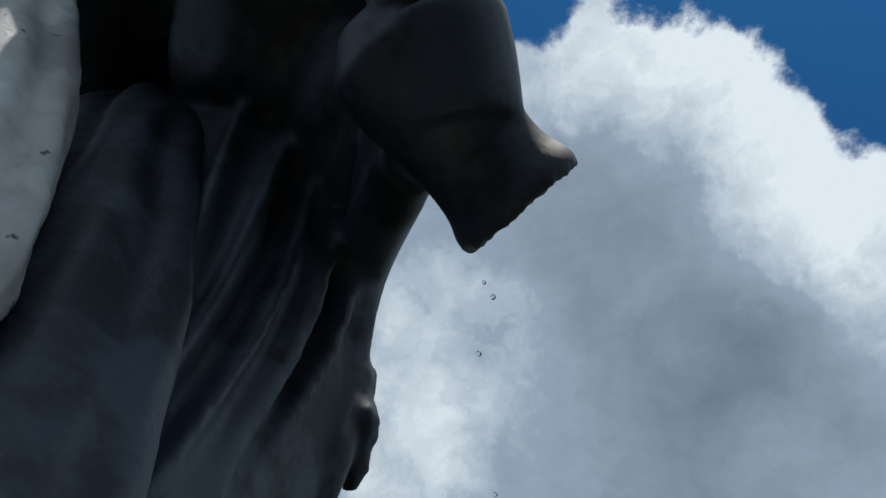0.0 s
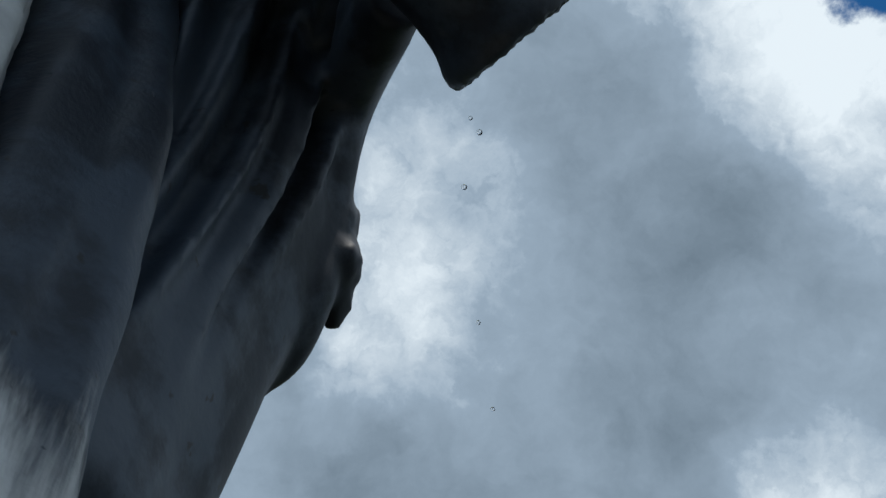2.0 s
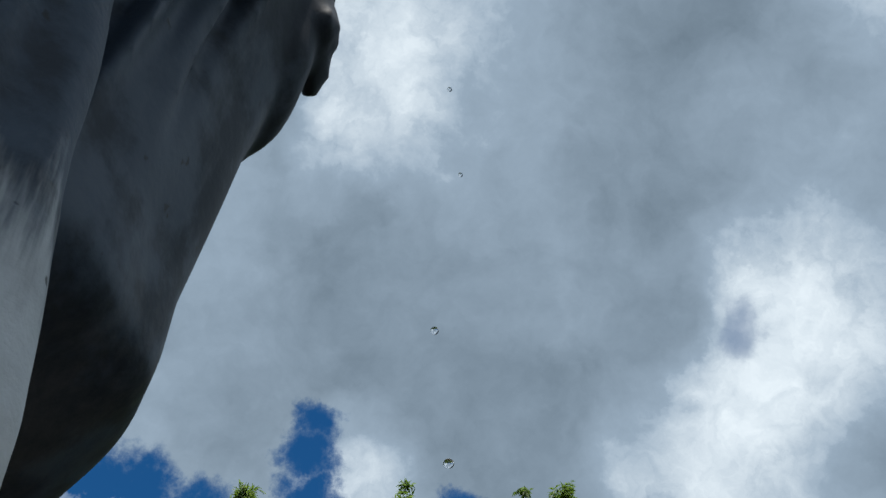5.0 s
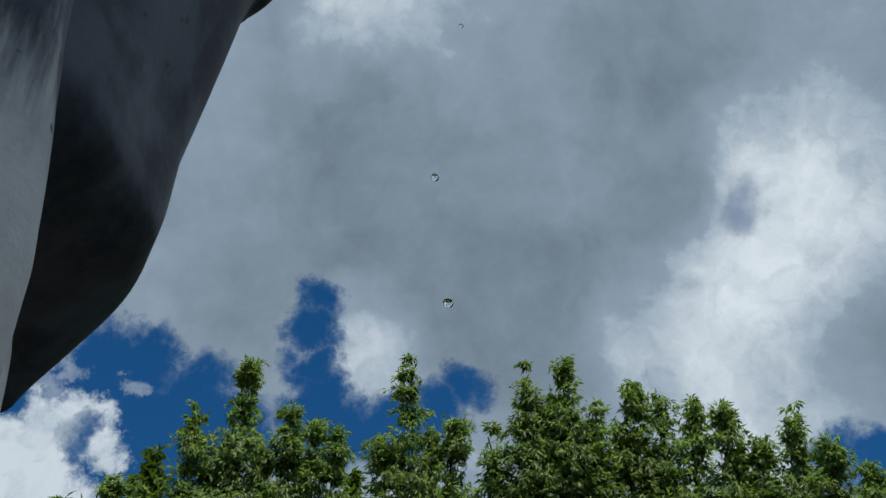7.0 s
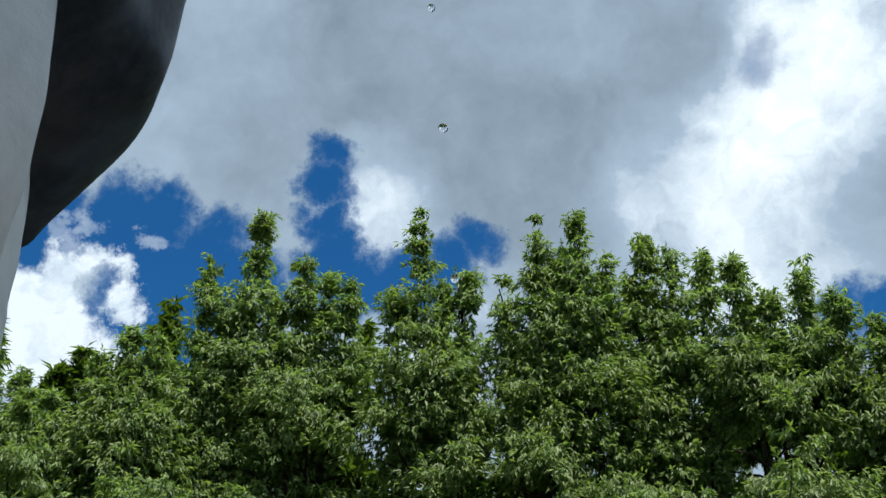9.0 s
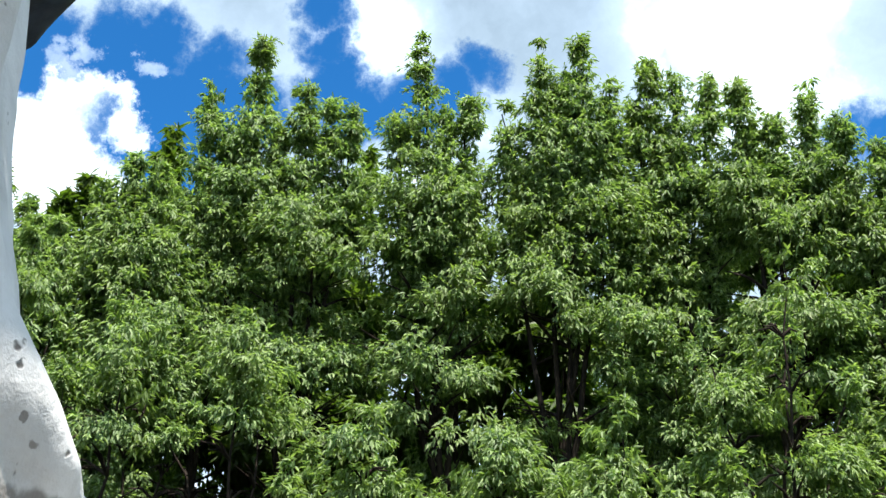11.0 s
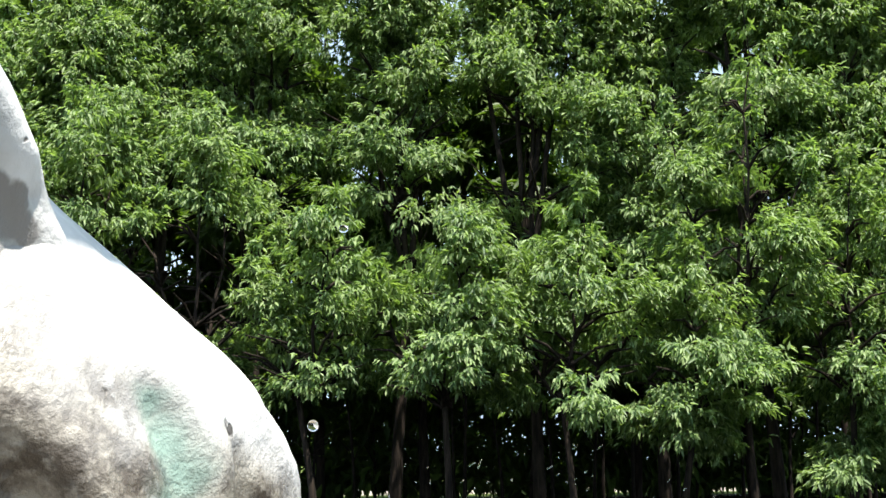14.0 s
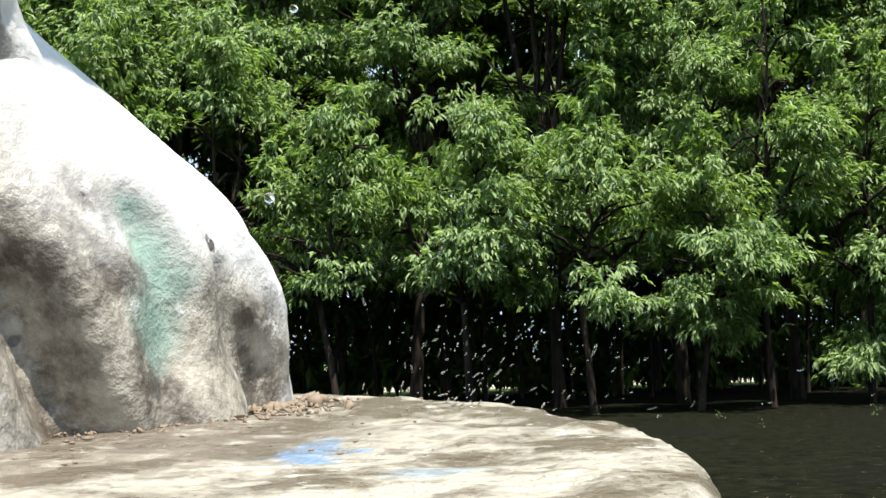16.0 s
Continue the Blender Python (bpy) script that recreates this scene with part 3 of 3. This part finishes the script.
    roll([(-0.147, 0.491, 1.792, 0.034), (-0.171, 0.540, 1.824, 0.038), (-0.221, 0.659, 1.873, 0.036), (-0.253, 0.780, 1.893, 0.035), (-0.267, 0.862, 1.861, 0.030), (-0.279, 0.926, 1.786, 0.010)])
    lump(verts, faces, (-0.205, 0.50, 1.985), (0.10, 0.14, 0.115), (20, 0, 20), rough=0.08)
    lump(verts, faces, (-0.30, 0.46, 2.11), (0.17, 0.20, 0.15), (20, 0, 10), rough=0.1)
    lump(verts, faces, (-0.38, 0.40, 2.24), (0.22, 0.22, 0.12), (10, 0, 0), rough=0.1)
    # shoulder lump, added to keep sun off the panel's top
    lump(verts, faces, (-0.54, 0.28, 2.30), (0.20, 0.17, 0.08), (0, 0, 0), rough=0.1)
    # unseen lumps added as a bowed brow, to keep sun off the panel
    lump(verts, faces, (-0.18, 0.14, 2.06), (0.17, 0.14, 0.08), (0, 0, 0), rough=0.1)
    lump(verts, faces, (-0.32, 0.25, 2.19), (0.12, 0.15, 0.10), (0, 0, 0), rough=0.1)
    # chin and head
    lump(verts, faces, (-0.427, 0.352, 2.135), (0.050, 0.06, 0.06), (-20, 0, 0), rough=0.12)
    lump(verts, faces, (-0.43, 0.28, 2.20), (0.09, 0.11, 0.13), (-20, 0, 0), rough=0.1)
    # the far shoulder
    roll([(-0.562, 0.357, 2.221, 0.075), (-0.597, 0.486, 2.179, 0.07), (-0.643, 0.626, 2.091, 0.06), (-0.663, 0.730, 1.975, 0.045)])
    # the other arm's white sleeve, leaning out over its lower end
    other = [(2.16, -0.66, 0.36, 0.06, 0.02), (2.10, -0.656, 0.362, 0.08, 0.04), (2.06, -0.652, 0.365, 0.086, 0.05), (1.9, -0.602, 0.37, 0.085, 0.055), (1.75, -0.553, 0.375, 0.085, 0.055),
             (1.53, -0.50, 0.385, 0.078, 0.05), (1.37, -0.465, 0.39, 0.068, 0.045), (1.27, -0.45, 0.395, 0.04, 0.03), (1.2, -0.45, 0.40, 0.01, 0.01)]
    loft(white_v, white_f, other, 110, 80, hang_folds)
    ob = new("statue", bpy.data.meshes.new("statue"))
    joined = bmesh.new()
    for slot, (v, f, mat) in enumerate(((verts, faces, SLATE), (white_v, white_f, CONCRETE), (panel_v, panel_f, PANEL))):
        rough = new("rough", mesh_of("rough", v, f, mat))
        rm = rough.modifiers.new("join", "REMESH")
        rm.mode, rm.voxel_size = "VOXEL", 0.0072
        sm = rough.modifiers.new("soften", "SMOOTH")
        sm.factor, sm.iterations = 0.5, 2
        first = len(joined.faces)
        shell = rough.evaluated_get(bpy.context.evaluated_depsgraph_get()).to_mesh()
        joined.from_mesh(shell)
        joined.faces.ensure_lookup_table()
        for face in joined.faces[first:]:
            face.material_index, face.smooth = slot, True
        old = rough.data
        bpy.data.objects.remove(rough)
        bpy.data.meshes.remove(old)
        ob.data.materials.append(mat)
    joined.to_mesh(ob.data)
    joined.free()
    return tagged(ob, "weathered fountain statue in slate and white paint, pouring from a jar", "statue")


statue()


# ---- pedestal slab ----
def slab():
    verts, faces = [], []
    around, rings = 420, 60
    cx, cy = -0.50, 0.55
    top = lambda x, y: 0.43 + 0.03 * (y - 0.6) + 0.0028 * noise.noise((x * 9, y * 9, 0)) + 0.0016 * noise.noise((x * 30, y * 30, 4)) + 0.0012 * noise.noise((x * 90, y * 90, 6))
    edge = []
    for i in range(around):
        a = 2 * math.pi * i / around
        r = 0.604 + 0.012 * noise.noise((math.cos(a) * 3, math.sin(a) * 3, 7)) + 0.004 * noise.noise((math.cos(a) * 14, math.sin(a) * 14, 2))
        edge.append((a, r))
    levels = [(k / rings, 0.0) for k in range(1, rings + 1)] + [(1.012, -0.006), (1.018, -0.016), (1.012, -0.03), (1.006, -0.12), (1.0, -0.8)]
    verts.append((cx, cy, top(cx, cy)))
    for f, dz in levels:
        for a, r in edge:
            x, y = cx + r * f * math.cos(a), cy + r * f * math.sin(a)
            crust = max(0.0, 1 - abs(f - 0.955) / 0.05) * (0.001 + 0.005 * max(0.0, noise.noise((x * 22, y * 22, 3)) + 0.25 * noise.noise((x * 80, y * 80, 1))))
            verts.append((x, y, top(x, y) + dz + crust))
    for i in range(around):
        faces.append((0, 1 + i, 1 + (i + 1) % around))
    for j in range(len(levels) - 1):
        for i in range(around):
            a, b = 1 + j * around + i, 1 + j * around + (i + 1) % around
            faces.append((a, a + around, b + around, b))
    ob = new("pedestal_slab", mesh_of("pedestal_slab", verts, faces, SLAB))
    return tagged(ob, "round wet cement pedestal slab, stained brown with blue paint flecks", "pedestal")


slab()


def rubble():
    """Crumbs of cement, grit and dead leaf caught where the statue meets the slab."""
    rnd = random.Random(8)
    verts, faces = [], []
    for _ in range(1100):
        a = rnd.uniform(-2.2, 0.25)
        out = abs(rnd.gauss(0, 0.03)) - 0.01
        x = -0.46 + (0.33 + out) * math.cos(a)
        y = 0.88 + (0.275 + out) * math.sin(a)
        s = rnd.uniform(0.0005, 0.0018) * (3.2 if rnd.random() < 0.07 else 1)
        lump(verts, faces, (x, y, 0.431 + 0.03 * (y - 0.6) + s * 0.3), (s * rnd.uniform(0.8, 2.4), s * rnd.uniform(0.8, 1.6), s * rnd.uniform(0.4, 1.2)),
             (rnd.uniform(-50, 50), rnd.uniform(-50, 50), rnd.uniform(0, 180)), 4, 6, 0.9)
    for _ in range(120):
        x, y = rnd.uniform(-0.35, 0.02), rnd.uniform(0.5, 1.0)
        s = rnd.uniform(0.0004, 0.0013)
        lump(verts, faces, (x, y, 0.431 + 0.03 * (y - 0.6)), (s * 1.8, s, s * 0.7), (0, 0, rnd.uniform(0, 180)), 4, 6, 0.9)
    ob = new("rubble", mesh_of("rubble", verts, faces, GRIT))
    return tagged(ob, "brown grit and crumbs of cement round the statue's foot", "rubble", kind="stuff")


rubble()


# ---- trees ----
def leaves(places, ways, sizes, rng, outs=None):
    """Narrow folded leaf blades, upper side to the light: places n x 3, the way each hangs, and its length."""
    n = len(places)
    face = np.array([0.1, -0.15, 0.9]) + rng.normal(size=(n, 3)) * 0.4
    if outs is not None:
        face = face + outs * 0.5
    side = np.cross(ways, face)
    side /= np.linalg.norm(side, axis=1)[:, None] + 1e-9
    up = np.cross(side, ways)
    s = sizes[:, None]
    v = np.empty((n, 4, 3))
    v[:, 0] = places
    v[:, 1] = places + ways * s * 0.40 + side * s * 0.15 + up * s * 0.06
    v[:, 2] = places + ways * s - up * s * 0.16
    v[:, 3] = places + ways * s * 0.40 - side * s * 0.15 + up * s * 0.06
    i = np.arange(n)[:, None] * 4
    tri = np.concatenate([i + [0, 1, 2], i + [0, 2, 3]])
    return v.reshape(-1, 3), tri


def unit(v):
    return v / (np.linalg.norm(v, axis=1)[:, None] + 1e-9)


def sprays(tips, outs, count, length, leaf, rng):
    """Arching twig ends at the tips, each with fans of leaves hanging from it."""
    n = len(tips)
    fans = max(1, count // 5)
    along = np.repeat(rng.random((n, fans, 1)) ** 0.7, 5, axis=1)
    total = fans * 5
    span = length[:, None, None]
    spread = np.repeat(rng.normal(size=(n, fans, 3)), 5, axis=1)
    p = tips[:, None] - outs[:, None] * span * (1 - along)
    p = p + spread * span * (0.16 + 0.14 * along) * np.array([1.0, 1.0, 0.40])
    p[..., 2] -= (along[..., 0] ** 2) * length[:, None] * 0.28
    p = p + rng.normal(size=(n, total, 3)) * 0.02
    ways = outs[:, None] * 0.5 + spread * 0.22 + rng.normal(size=(n, total, 3)) * 0.38 + np.array([0, 0, -0.62])
    ways = unit(ways.reshape(-1, 3))
    sizes = leaf * rng.uniform(0.65, 1.25, n * total)
    return leaves(p.reshape(-1, 3), ways, sizes, rng, np.repeat(outs, total, axis=0))


# open, shaded hollows between the crowns: x, z, half width, half height, about 18 m off
HOLLOWS = [(1.45, 5.8, 1.25, 1.0), (-4.4, 3.9, 0.95, 1.05), (-1.6, 3.9, 0.5, 0.65), (5.6, 6.0, 0.55, 0.7), (2.7, 3.9, 0.55, 0.4), (-0.85, 5.4, 0.55, 0.4),
           (5.2, 7.4, 0.4, 1.0), (1.6, 7.0, 0.5, 0.35), (6.0, 3.9, 0.55, 0.6), (-4.2, 3.0, 0.8, 1.0), (-2.9, 2.8, 0.4, 0.6), (-3.0, 6.9, 0.3, 0.6)]


def hollow(x, y, z):
    k = 18.0 / max(y, 6.0)
    return any(((x * k - hx) / rx) ** 2 + (((z - 0.6) * k + 0.6 - hz) / rz) ** 2 < 1 for hx, hz, rx, rz in HOLLOWS)


def maple(x, y, leaders, low, seed, label, n_spray=520, per=62, leaf=0.15, mat=None, girth=1.0, open_shade=0.0, hollows=True):
    """A tree with one trunk and several leaders (dx, dy, top, radius), each a ragged spire of sprays; low: the lowest foliage."""
    rng = np.random.default_rng(seed)
    rnd = random.Random(seed)
    z0 = LOW
    root = tagged(new("maple_tree"), label, "tree", "trees along the park edge")
    root.location = (x, y, z0)
    verts, faces = [], []
    tips, outs, lens = [], [], []
    tall = max(l[2] for l in leaders) - z0
    fork = min(low + 1.2, tall * 0.35)
    lean = (rnd.uniform(-0.3, 0.3), rnd.uniform(-0.2, 0.2))
    bole = [(lean[0] * k, lean[1] * k, fork * k - 0.3 * (k == 0)) for k in (0, 0.3, 0.6, 1)]
    limb(verts, faces, bole, [g * girth for g in (0.125, 0.095, 0.085, 0.08)], 10)
    total = sum(l[3] * (l[2] - low) for l in leaders)
    for dx, dy, top, rad in leaders:
        h = top - z0
        stem = [(lean[0] + (dx - lean[0]) * k ** 0.7 + rnd.uniform(-0.1, 0.1), lean[1] + (dy - lean[1]) * k ** 0.7, fork + (h - 0.3 - fork) * k) for k in np.linspace(0, 1, 7)]
        limb(verts, faces, stem, [(0.062 - 0.05 * k / 6) * girth for k in range(7)], 7)
        n = int(n_spray * rad * (top - low) / total)
        done = 0
        while done < n:
            # a bough: several twig ends close together, with open shade between the boughs
            k = rng.random() ** 0.85
            zz = low - z0 + (h - low + z0) * k
            prof = (1 - k) ** (0.84 if girth > 0.6 else 0.5) * (0.55 + 0.45 * min(1, k / 0.18))
            a = rng.random() * 2 * math.pi
            bulge = 0.85 + 0.75 * noise.noise((math.cos(a) * 1.5 + seed, math.sin(a) * 1.5, zz * 0.7))
            r = rad * prof * bulge * rng.uniform(0.25 if k > 0.45 else 0.55, 1.12) + 0.08
            kk = min(1, max(0, (zz - fork) / max(0.5, h - fork)))
            ax, ay = lean[0] + (dx - lean[0]) * kk ** 0.7, lean[1] + (dy - lean[1]) * kk ** 0.7
            if k < 0.62 and rng.random() < open_shade and noise.noise(((x + ax + r * math.cos(a)) * 0.85, (y + ay + r * math.sin(a)) * 0.5, zz * 0.55)) < (0.10 if girth > 0.6 and k < 0.42 else 0.0):
                done += 5
                continue
            if hollows and y < 20 and hollow(x + ax + r * math.cos(a), y + ay + r * math.sin(a), zz + z0):
                done += 8
                continue
            wide = (0.27 if k < 0.6 else 0.34) * min(1.0, 0.35 + prof)
            for _ in range(int(rng.integers(9, 16) if k < 0.5 else rng.integers(5, 10)) if k < 0.82 else 2):
                b = a + rng.normal() * wide / max(0.35, r)
                q = r + rng.normal() * wide * 0.5
                tips.append([ax + q * math.cos(b), ay + q * math.sin(b), zz + rng.normal() * wide * 0.42])
                outs.append([math.cos(b), math.sin(b), rng.uniform(-0.05, 0.5) + 1.8 * max(0, k - 0.75)])
                lens.append(rng.uniform(0.35, 0.62) * (0.6 + 0.4 * min(1, rad)) * (0.6 if k > 0.85 else 1))
                done += 1
        # the feathered tip of the leader
        for _ in range(17 if girth > 0.6 else 5):
            k = 0.80 + 0.22 * rng.random()
            b = rng.random() * 2 * math.pi
            q = (0.03 + 0.6 * max(0.0, 1.0 - k) * rng.random()) * min(1.3, rad)
            tips.append([dx + q * math.cos(b), dy + q * math.sin(b), fork + (h - fork) * k])
            outs.append([math.cos(b) * 0.7, math.sin(b) * 0.7, rng.uniform(0.3, 1.0)])
            lens.append((0.14 + 1.1 * max(0.0, 1.03 - k)) * rng.uniform(0.7, 1.2))
        for _ in range(16):
            k = rnd.uniform(0.1, 0.85)
            a = rnd.uniform(0, 2 * math.pi)
            s = Vector(stem[min(6, int(k * 6))])
            reach = rad * 0.8 * (1 - k)
            e = s + Vector((math.cos(a) * reach, math.sin(a) * reach, 0.4 * reach))
            limb(verts, faces, [s, (s + e) / 2 + Vector((0, 0, 0.08)), e], [0.028, 0.02, 0.008], 5)
    part("trunk", mesh_of("trunk", verts, faces, BARK), root)
    v, f = sprays(np.array(tips), unit(np.array(outs)), per, np.array(lens), leaf, rng)
    part("crown", from_arrays("crown", v, f, mat or LEAF), root)
    return root


def stand():
    """Places of the leaders as azimuth, elevation of the tip and distance ahead, tree by tree."""
    rows = [
        (17.0, [(-25.5, 23.5, 1.5), (-23.5, 23.0, 1.3), (-21.9, 22.2, 1.3)]),
        (17.5, [(-19.4, 24.0, 1.2), (-18.0, 25.6, 1.0), (-16.6, 24.8, 1.3)]),
        (18.0, [(-14.8, 29.8, 1.2), (-12.0, 32.6, 1.0), (-13.4, 27.0, 1.5)]),
        (18.4, [(-9.0, 30.0, 1.3), (-6.2, 28.8, 1.3), (-7.6, 29.2, 1.3), (-10.5, 27.6, 1.3)]),
        (18.0, [(-2.4, 32.7, 1.1), (0.5, 29.8, 1.2), (-3.8, 28.8, 1.4), (-1.0, 29.0, 1.4)]),
        (17.6, [(4.7, 32.5, 1.3), (7.1, 33.0, 1.2), (2.6, 29.8, 1.4), (8.7, 30.8, 1.3), (5.9, 31.0, 1.4)]),
        (17.8, [(11.1, 31.4, 1.2), (12.5, 30.8, 1.2), (14.4, 30.2, 1.2), (10.0, 29.6, 1.3)]),
        (17.4, [(15.8, 29.6, 1.2), (19.4, 28.8, 1.1), (17.5, 27.6, 1.5)]),
        (17.0, [(20.8, 27.2, 1.2), (22.6, 25.5, 1.2), (25, 24.5, 1.5)]),
    ]
    eye = 0.62
    for k, (dist, tops) in enumerate(rows):
        cx = sum(math.tan(radians(a)) * dist for a, _, _ in tops) / len(tops)
        leaders = []
        for a, e, r in tops:
            x = math.tan(radians(a)) * dist
            leaders.append((x - cx, random.Random(k).uniform(-0.3, 0.3), eye + math.hypot(x, dist) * math.tan(radians(e)), r * 1.6))
        maple(cx, dist, leaders, 2.4, 11 + k, "tall maple in full green leaf at the park edge", n_spray=2000, per=45, leaf=0.134, open_shade=0.92)


stand()
# lower, nearer trees whose boughs hang before the row
for k, (x, y, top, rad, low) in enumerate([(-6.8, 16.0, 7.5, 1.6, 1.4), (-5.0, 15.6, 6.4, 1.6, 1.1), (-3.2, 15.2, 5.6, 1.4, 1.9), (-1.4, 14.6, 4.4, 1.4, 1.25),
                                           (0.3, 14.2, 4.0, 1.4, 1.5), (1.9, 14.3, 4.2, 1.3, 1.15), (3.3, 14.6, 3.6, 1.2, 0.9), (4.4, 15.0, 7.2, 1.3, 1.2),
                                           (5.8, 15.2, 5.0, 1.4, 0.45), (7.2, 15.6, 6.2, 1.4, 0.8)]):
    maple(x, y, [(-0.9, 0.2, top * 0.8, rad * 0.75), (0.2, -0.3, top, rad), (1.1, 0.2, top * 0.7, rad * 0.75), (0.4, 0.6, top * 0.9, rad * 0.7)], low, 40 + k,
          "young maple with low drooping boughs before taller trees", n_spray=230, per=70, leaf=0.125, girth=0.5, open_shade=0.75)
# second row, closing the gaps high up; its shade comes from the darker leaf colour
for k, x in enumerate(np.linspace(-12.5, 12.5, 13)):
    maple(float(x), 21.3 + 0.5 * (k % 3), [(0, 0, 11.2 + 0.7 * (k % 2), 2.3), (1.6, 0.4, 10.8, 2.2)], 1.6, 70 + k, "tree behind the first row, leaves coloured dark for shade",
          n_spray=490, per=40, leaf=0.32, mat=LEAF_SHADED)
# the wood beyond the path, in the same shaded leaf colour
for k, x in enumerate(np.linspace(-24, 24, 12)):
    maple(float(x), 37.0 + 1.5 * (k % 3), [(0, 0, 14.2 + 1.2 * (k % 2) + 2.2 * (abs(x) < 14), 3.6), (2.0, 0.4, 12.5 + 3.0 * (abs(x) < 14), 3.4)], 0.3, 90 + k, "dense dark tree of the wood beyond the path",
          n_spray=215, per=35, leaf=0.50, mat=LEAF_SHADED)
# trees added out of sight beside the fountain to shade ground before the row
for k, (x, y) in enumerate([(6.4, 4.2), (6.8, 7.2), (7.6, 10.3)]):
    maple(x, y, [(0, 0, 7.4, 2.0), (0.9, 0.5, 6.8, 1.8)], 1.9, 120 + k, "unseen broad maple added to shade the ground beside the fountain", n_spray=300, per=40, leaf=0.2)


def undergrowth():
    """Leafy thicket under the second row, its shade put into the leaf colour."""
    rng = np.random.default_rng(3)
    n = 80000
    x = rng.uniform(-16, 16, n)
    top = 7.6 + 0.8 * np.sin(x * 0.9) + 0.5 * np.sin(x * 2.3)
    z = LOW + 0.27 + 0.25 * np.sin(x * 1.7) * np.sin(x * 0.6) + rng.random(n) ** 1.8 * top
    p = np.stack([x, 24.3 + rng.normal(size=n) * 0.8, z], 1)
    ways = unit(rng.normal(size=(n, 3)) * 0.7 + np.array([0, -0.3, -0.5]))
    v, f = leaves(p, ways, 0.36 * rng.uniform(0.6, 1.3, n), rng)
    return tagged(new("undergrowth", from_arrays("undergrowth", v, f, LEAF_SHADED)), "leafy thicket between the trunks, coloured dark for deep shade", "undergrowth", kind="stuff")


undergrowth()


def sapling(x, y, h, seed):
    rnd = random.Random(seed)
    verts, faces = [], []
    bend = (rnd.uniform(-0.25, 0.25), rnd.uniform(-0.1, 0.1))
    limb(verts, faces, [(bend[0] * k * k, bend[1] * k, h * k - 0.1) for k in (0, 0.3, 0.6, 1)], [0.04, 0.032, 0.026, 0.015], 6)
    for _ in range(3):
        k = rnd.uniform(0.4, 0.9)
        s = Vector((bend[0] * k * k, bend[1] * k, h * k))
        e = s + Vector((rnd.uniform(-0.5, 0.5), rnd.uniform(-0.3, 0.3), rnd.uniform(0.2, 0.6)))
        limb(verts, faces, [s, e], [0.014, 0.006], 5)
    ob = new("sapling", mesh_of("sapling", verts, faces, BARK))
    ob.location = (x, y, LOW)
    return tagged(ob, "thin bare sapling stem in the shade under the trees", "sapling", "saplings under the trees")


for k in range(34):
    rnd = random.Random(200 + k)
    sapling(-9 + 18 * (k + rnd.random()) / 34, rnd.uniform(19.5, 23.5), rnd.uniform(1.6, 3.2), 300 + k)


def weeds():
    """Seedlings and grass tufts on the bare ground before the trees."""
    rng = np.random.default_rng(12)
    spots_x, spots_y = rng.uniform(-3, 6, 26), rng.uniform(5.2, 14.5, 26)
    p, ways, sizes = [], [], []
    for x, y in zip(spots_x, spots_y):
        for _ in range(int(rng.integers(6, 22))):
            h = rng.random() ** 1.5 * 0.11
            p.append((x + rng.normal() * 0.03, y + rng.normal() * 0.03, LOW + 0.02 + h))
            ways.append((rng.normal(), rng.normal(), 0.5 + rng.random()))
            sizes.append(rng.uniform(0.015, 0.04))
    v, f = leaves(np.array(p), unit(np.array(ways)), np.array(sizes), rng)
    return tagged(new("weeds", from_arrays("weeds", v, f, LEAF)), "small green weeds scattered over the shaded ground", "weeds", kind="stuff")


weeds()


# ---- water drops ----
def drop(place, r, stretch=1.0):
    verts, faces = [], []
    lump(verts, faces, (0, 0, 0), (r, r, r * stretch), rings=10, around=14)
    ob = new("water_drop", mesh_of("water_drop", verts, faces, DROP))
    ob.location = place
    return tagged(ob, "clear water drop falling from the jar", "water drop", "drops falling from the jar")


for k, z in enumerate([1.57, 1.53, 1.43, 1.27, 1.19, 1.06, 0.98, 0.90, 0.80, 0.73, 0.64, 0.55]):
    drop((-0.075 + 0.008 * math.sin(k * 2.1), 0.515 + 0.006 * math.cos(k * 1.7), z), 0.0020 + 0.0006 * math.sin(k * 1.3), 0.85 + 0.2 * (k % 2))


def splash():
    rnd = random.Random(5)
    verts, faces = [], []
    for _ in range(230):
        a = rnd.uniform(-1.2, 1.9)
        r = abs(rnd.gauss(0, 0.12)) + 0.01
        p = Vector((-0.02 + r * math.cos(a), 0.64 + r * math.sin(a) * 0.8, 0.442 + rnd.random() ** 1.8 * 0.10))
        s = rnd.uniform(0.00022, 0.00062)
        lump(verts, faces, p, (s, s, s * rnd.choice((1.0, 1.3, 2.5, 4.0, 5.5))), (rnd.gauss(0, 15), 20 + 38 * math.cos(a) + rnd.gauss(0, 16), 0), 5, 6)
    ob = new("water_splash", mesh_of("water_splash", verts, faces, DROP))
    return tagged(ob, "fine spray of water bouncing off the slab", "splash", kind="stuff")


splash()
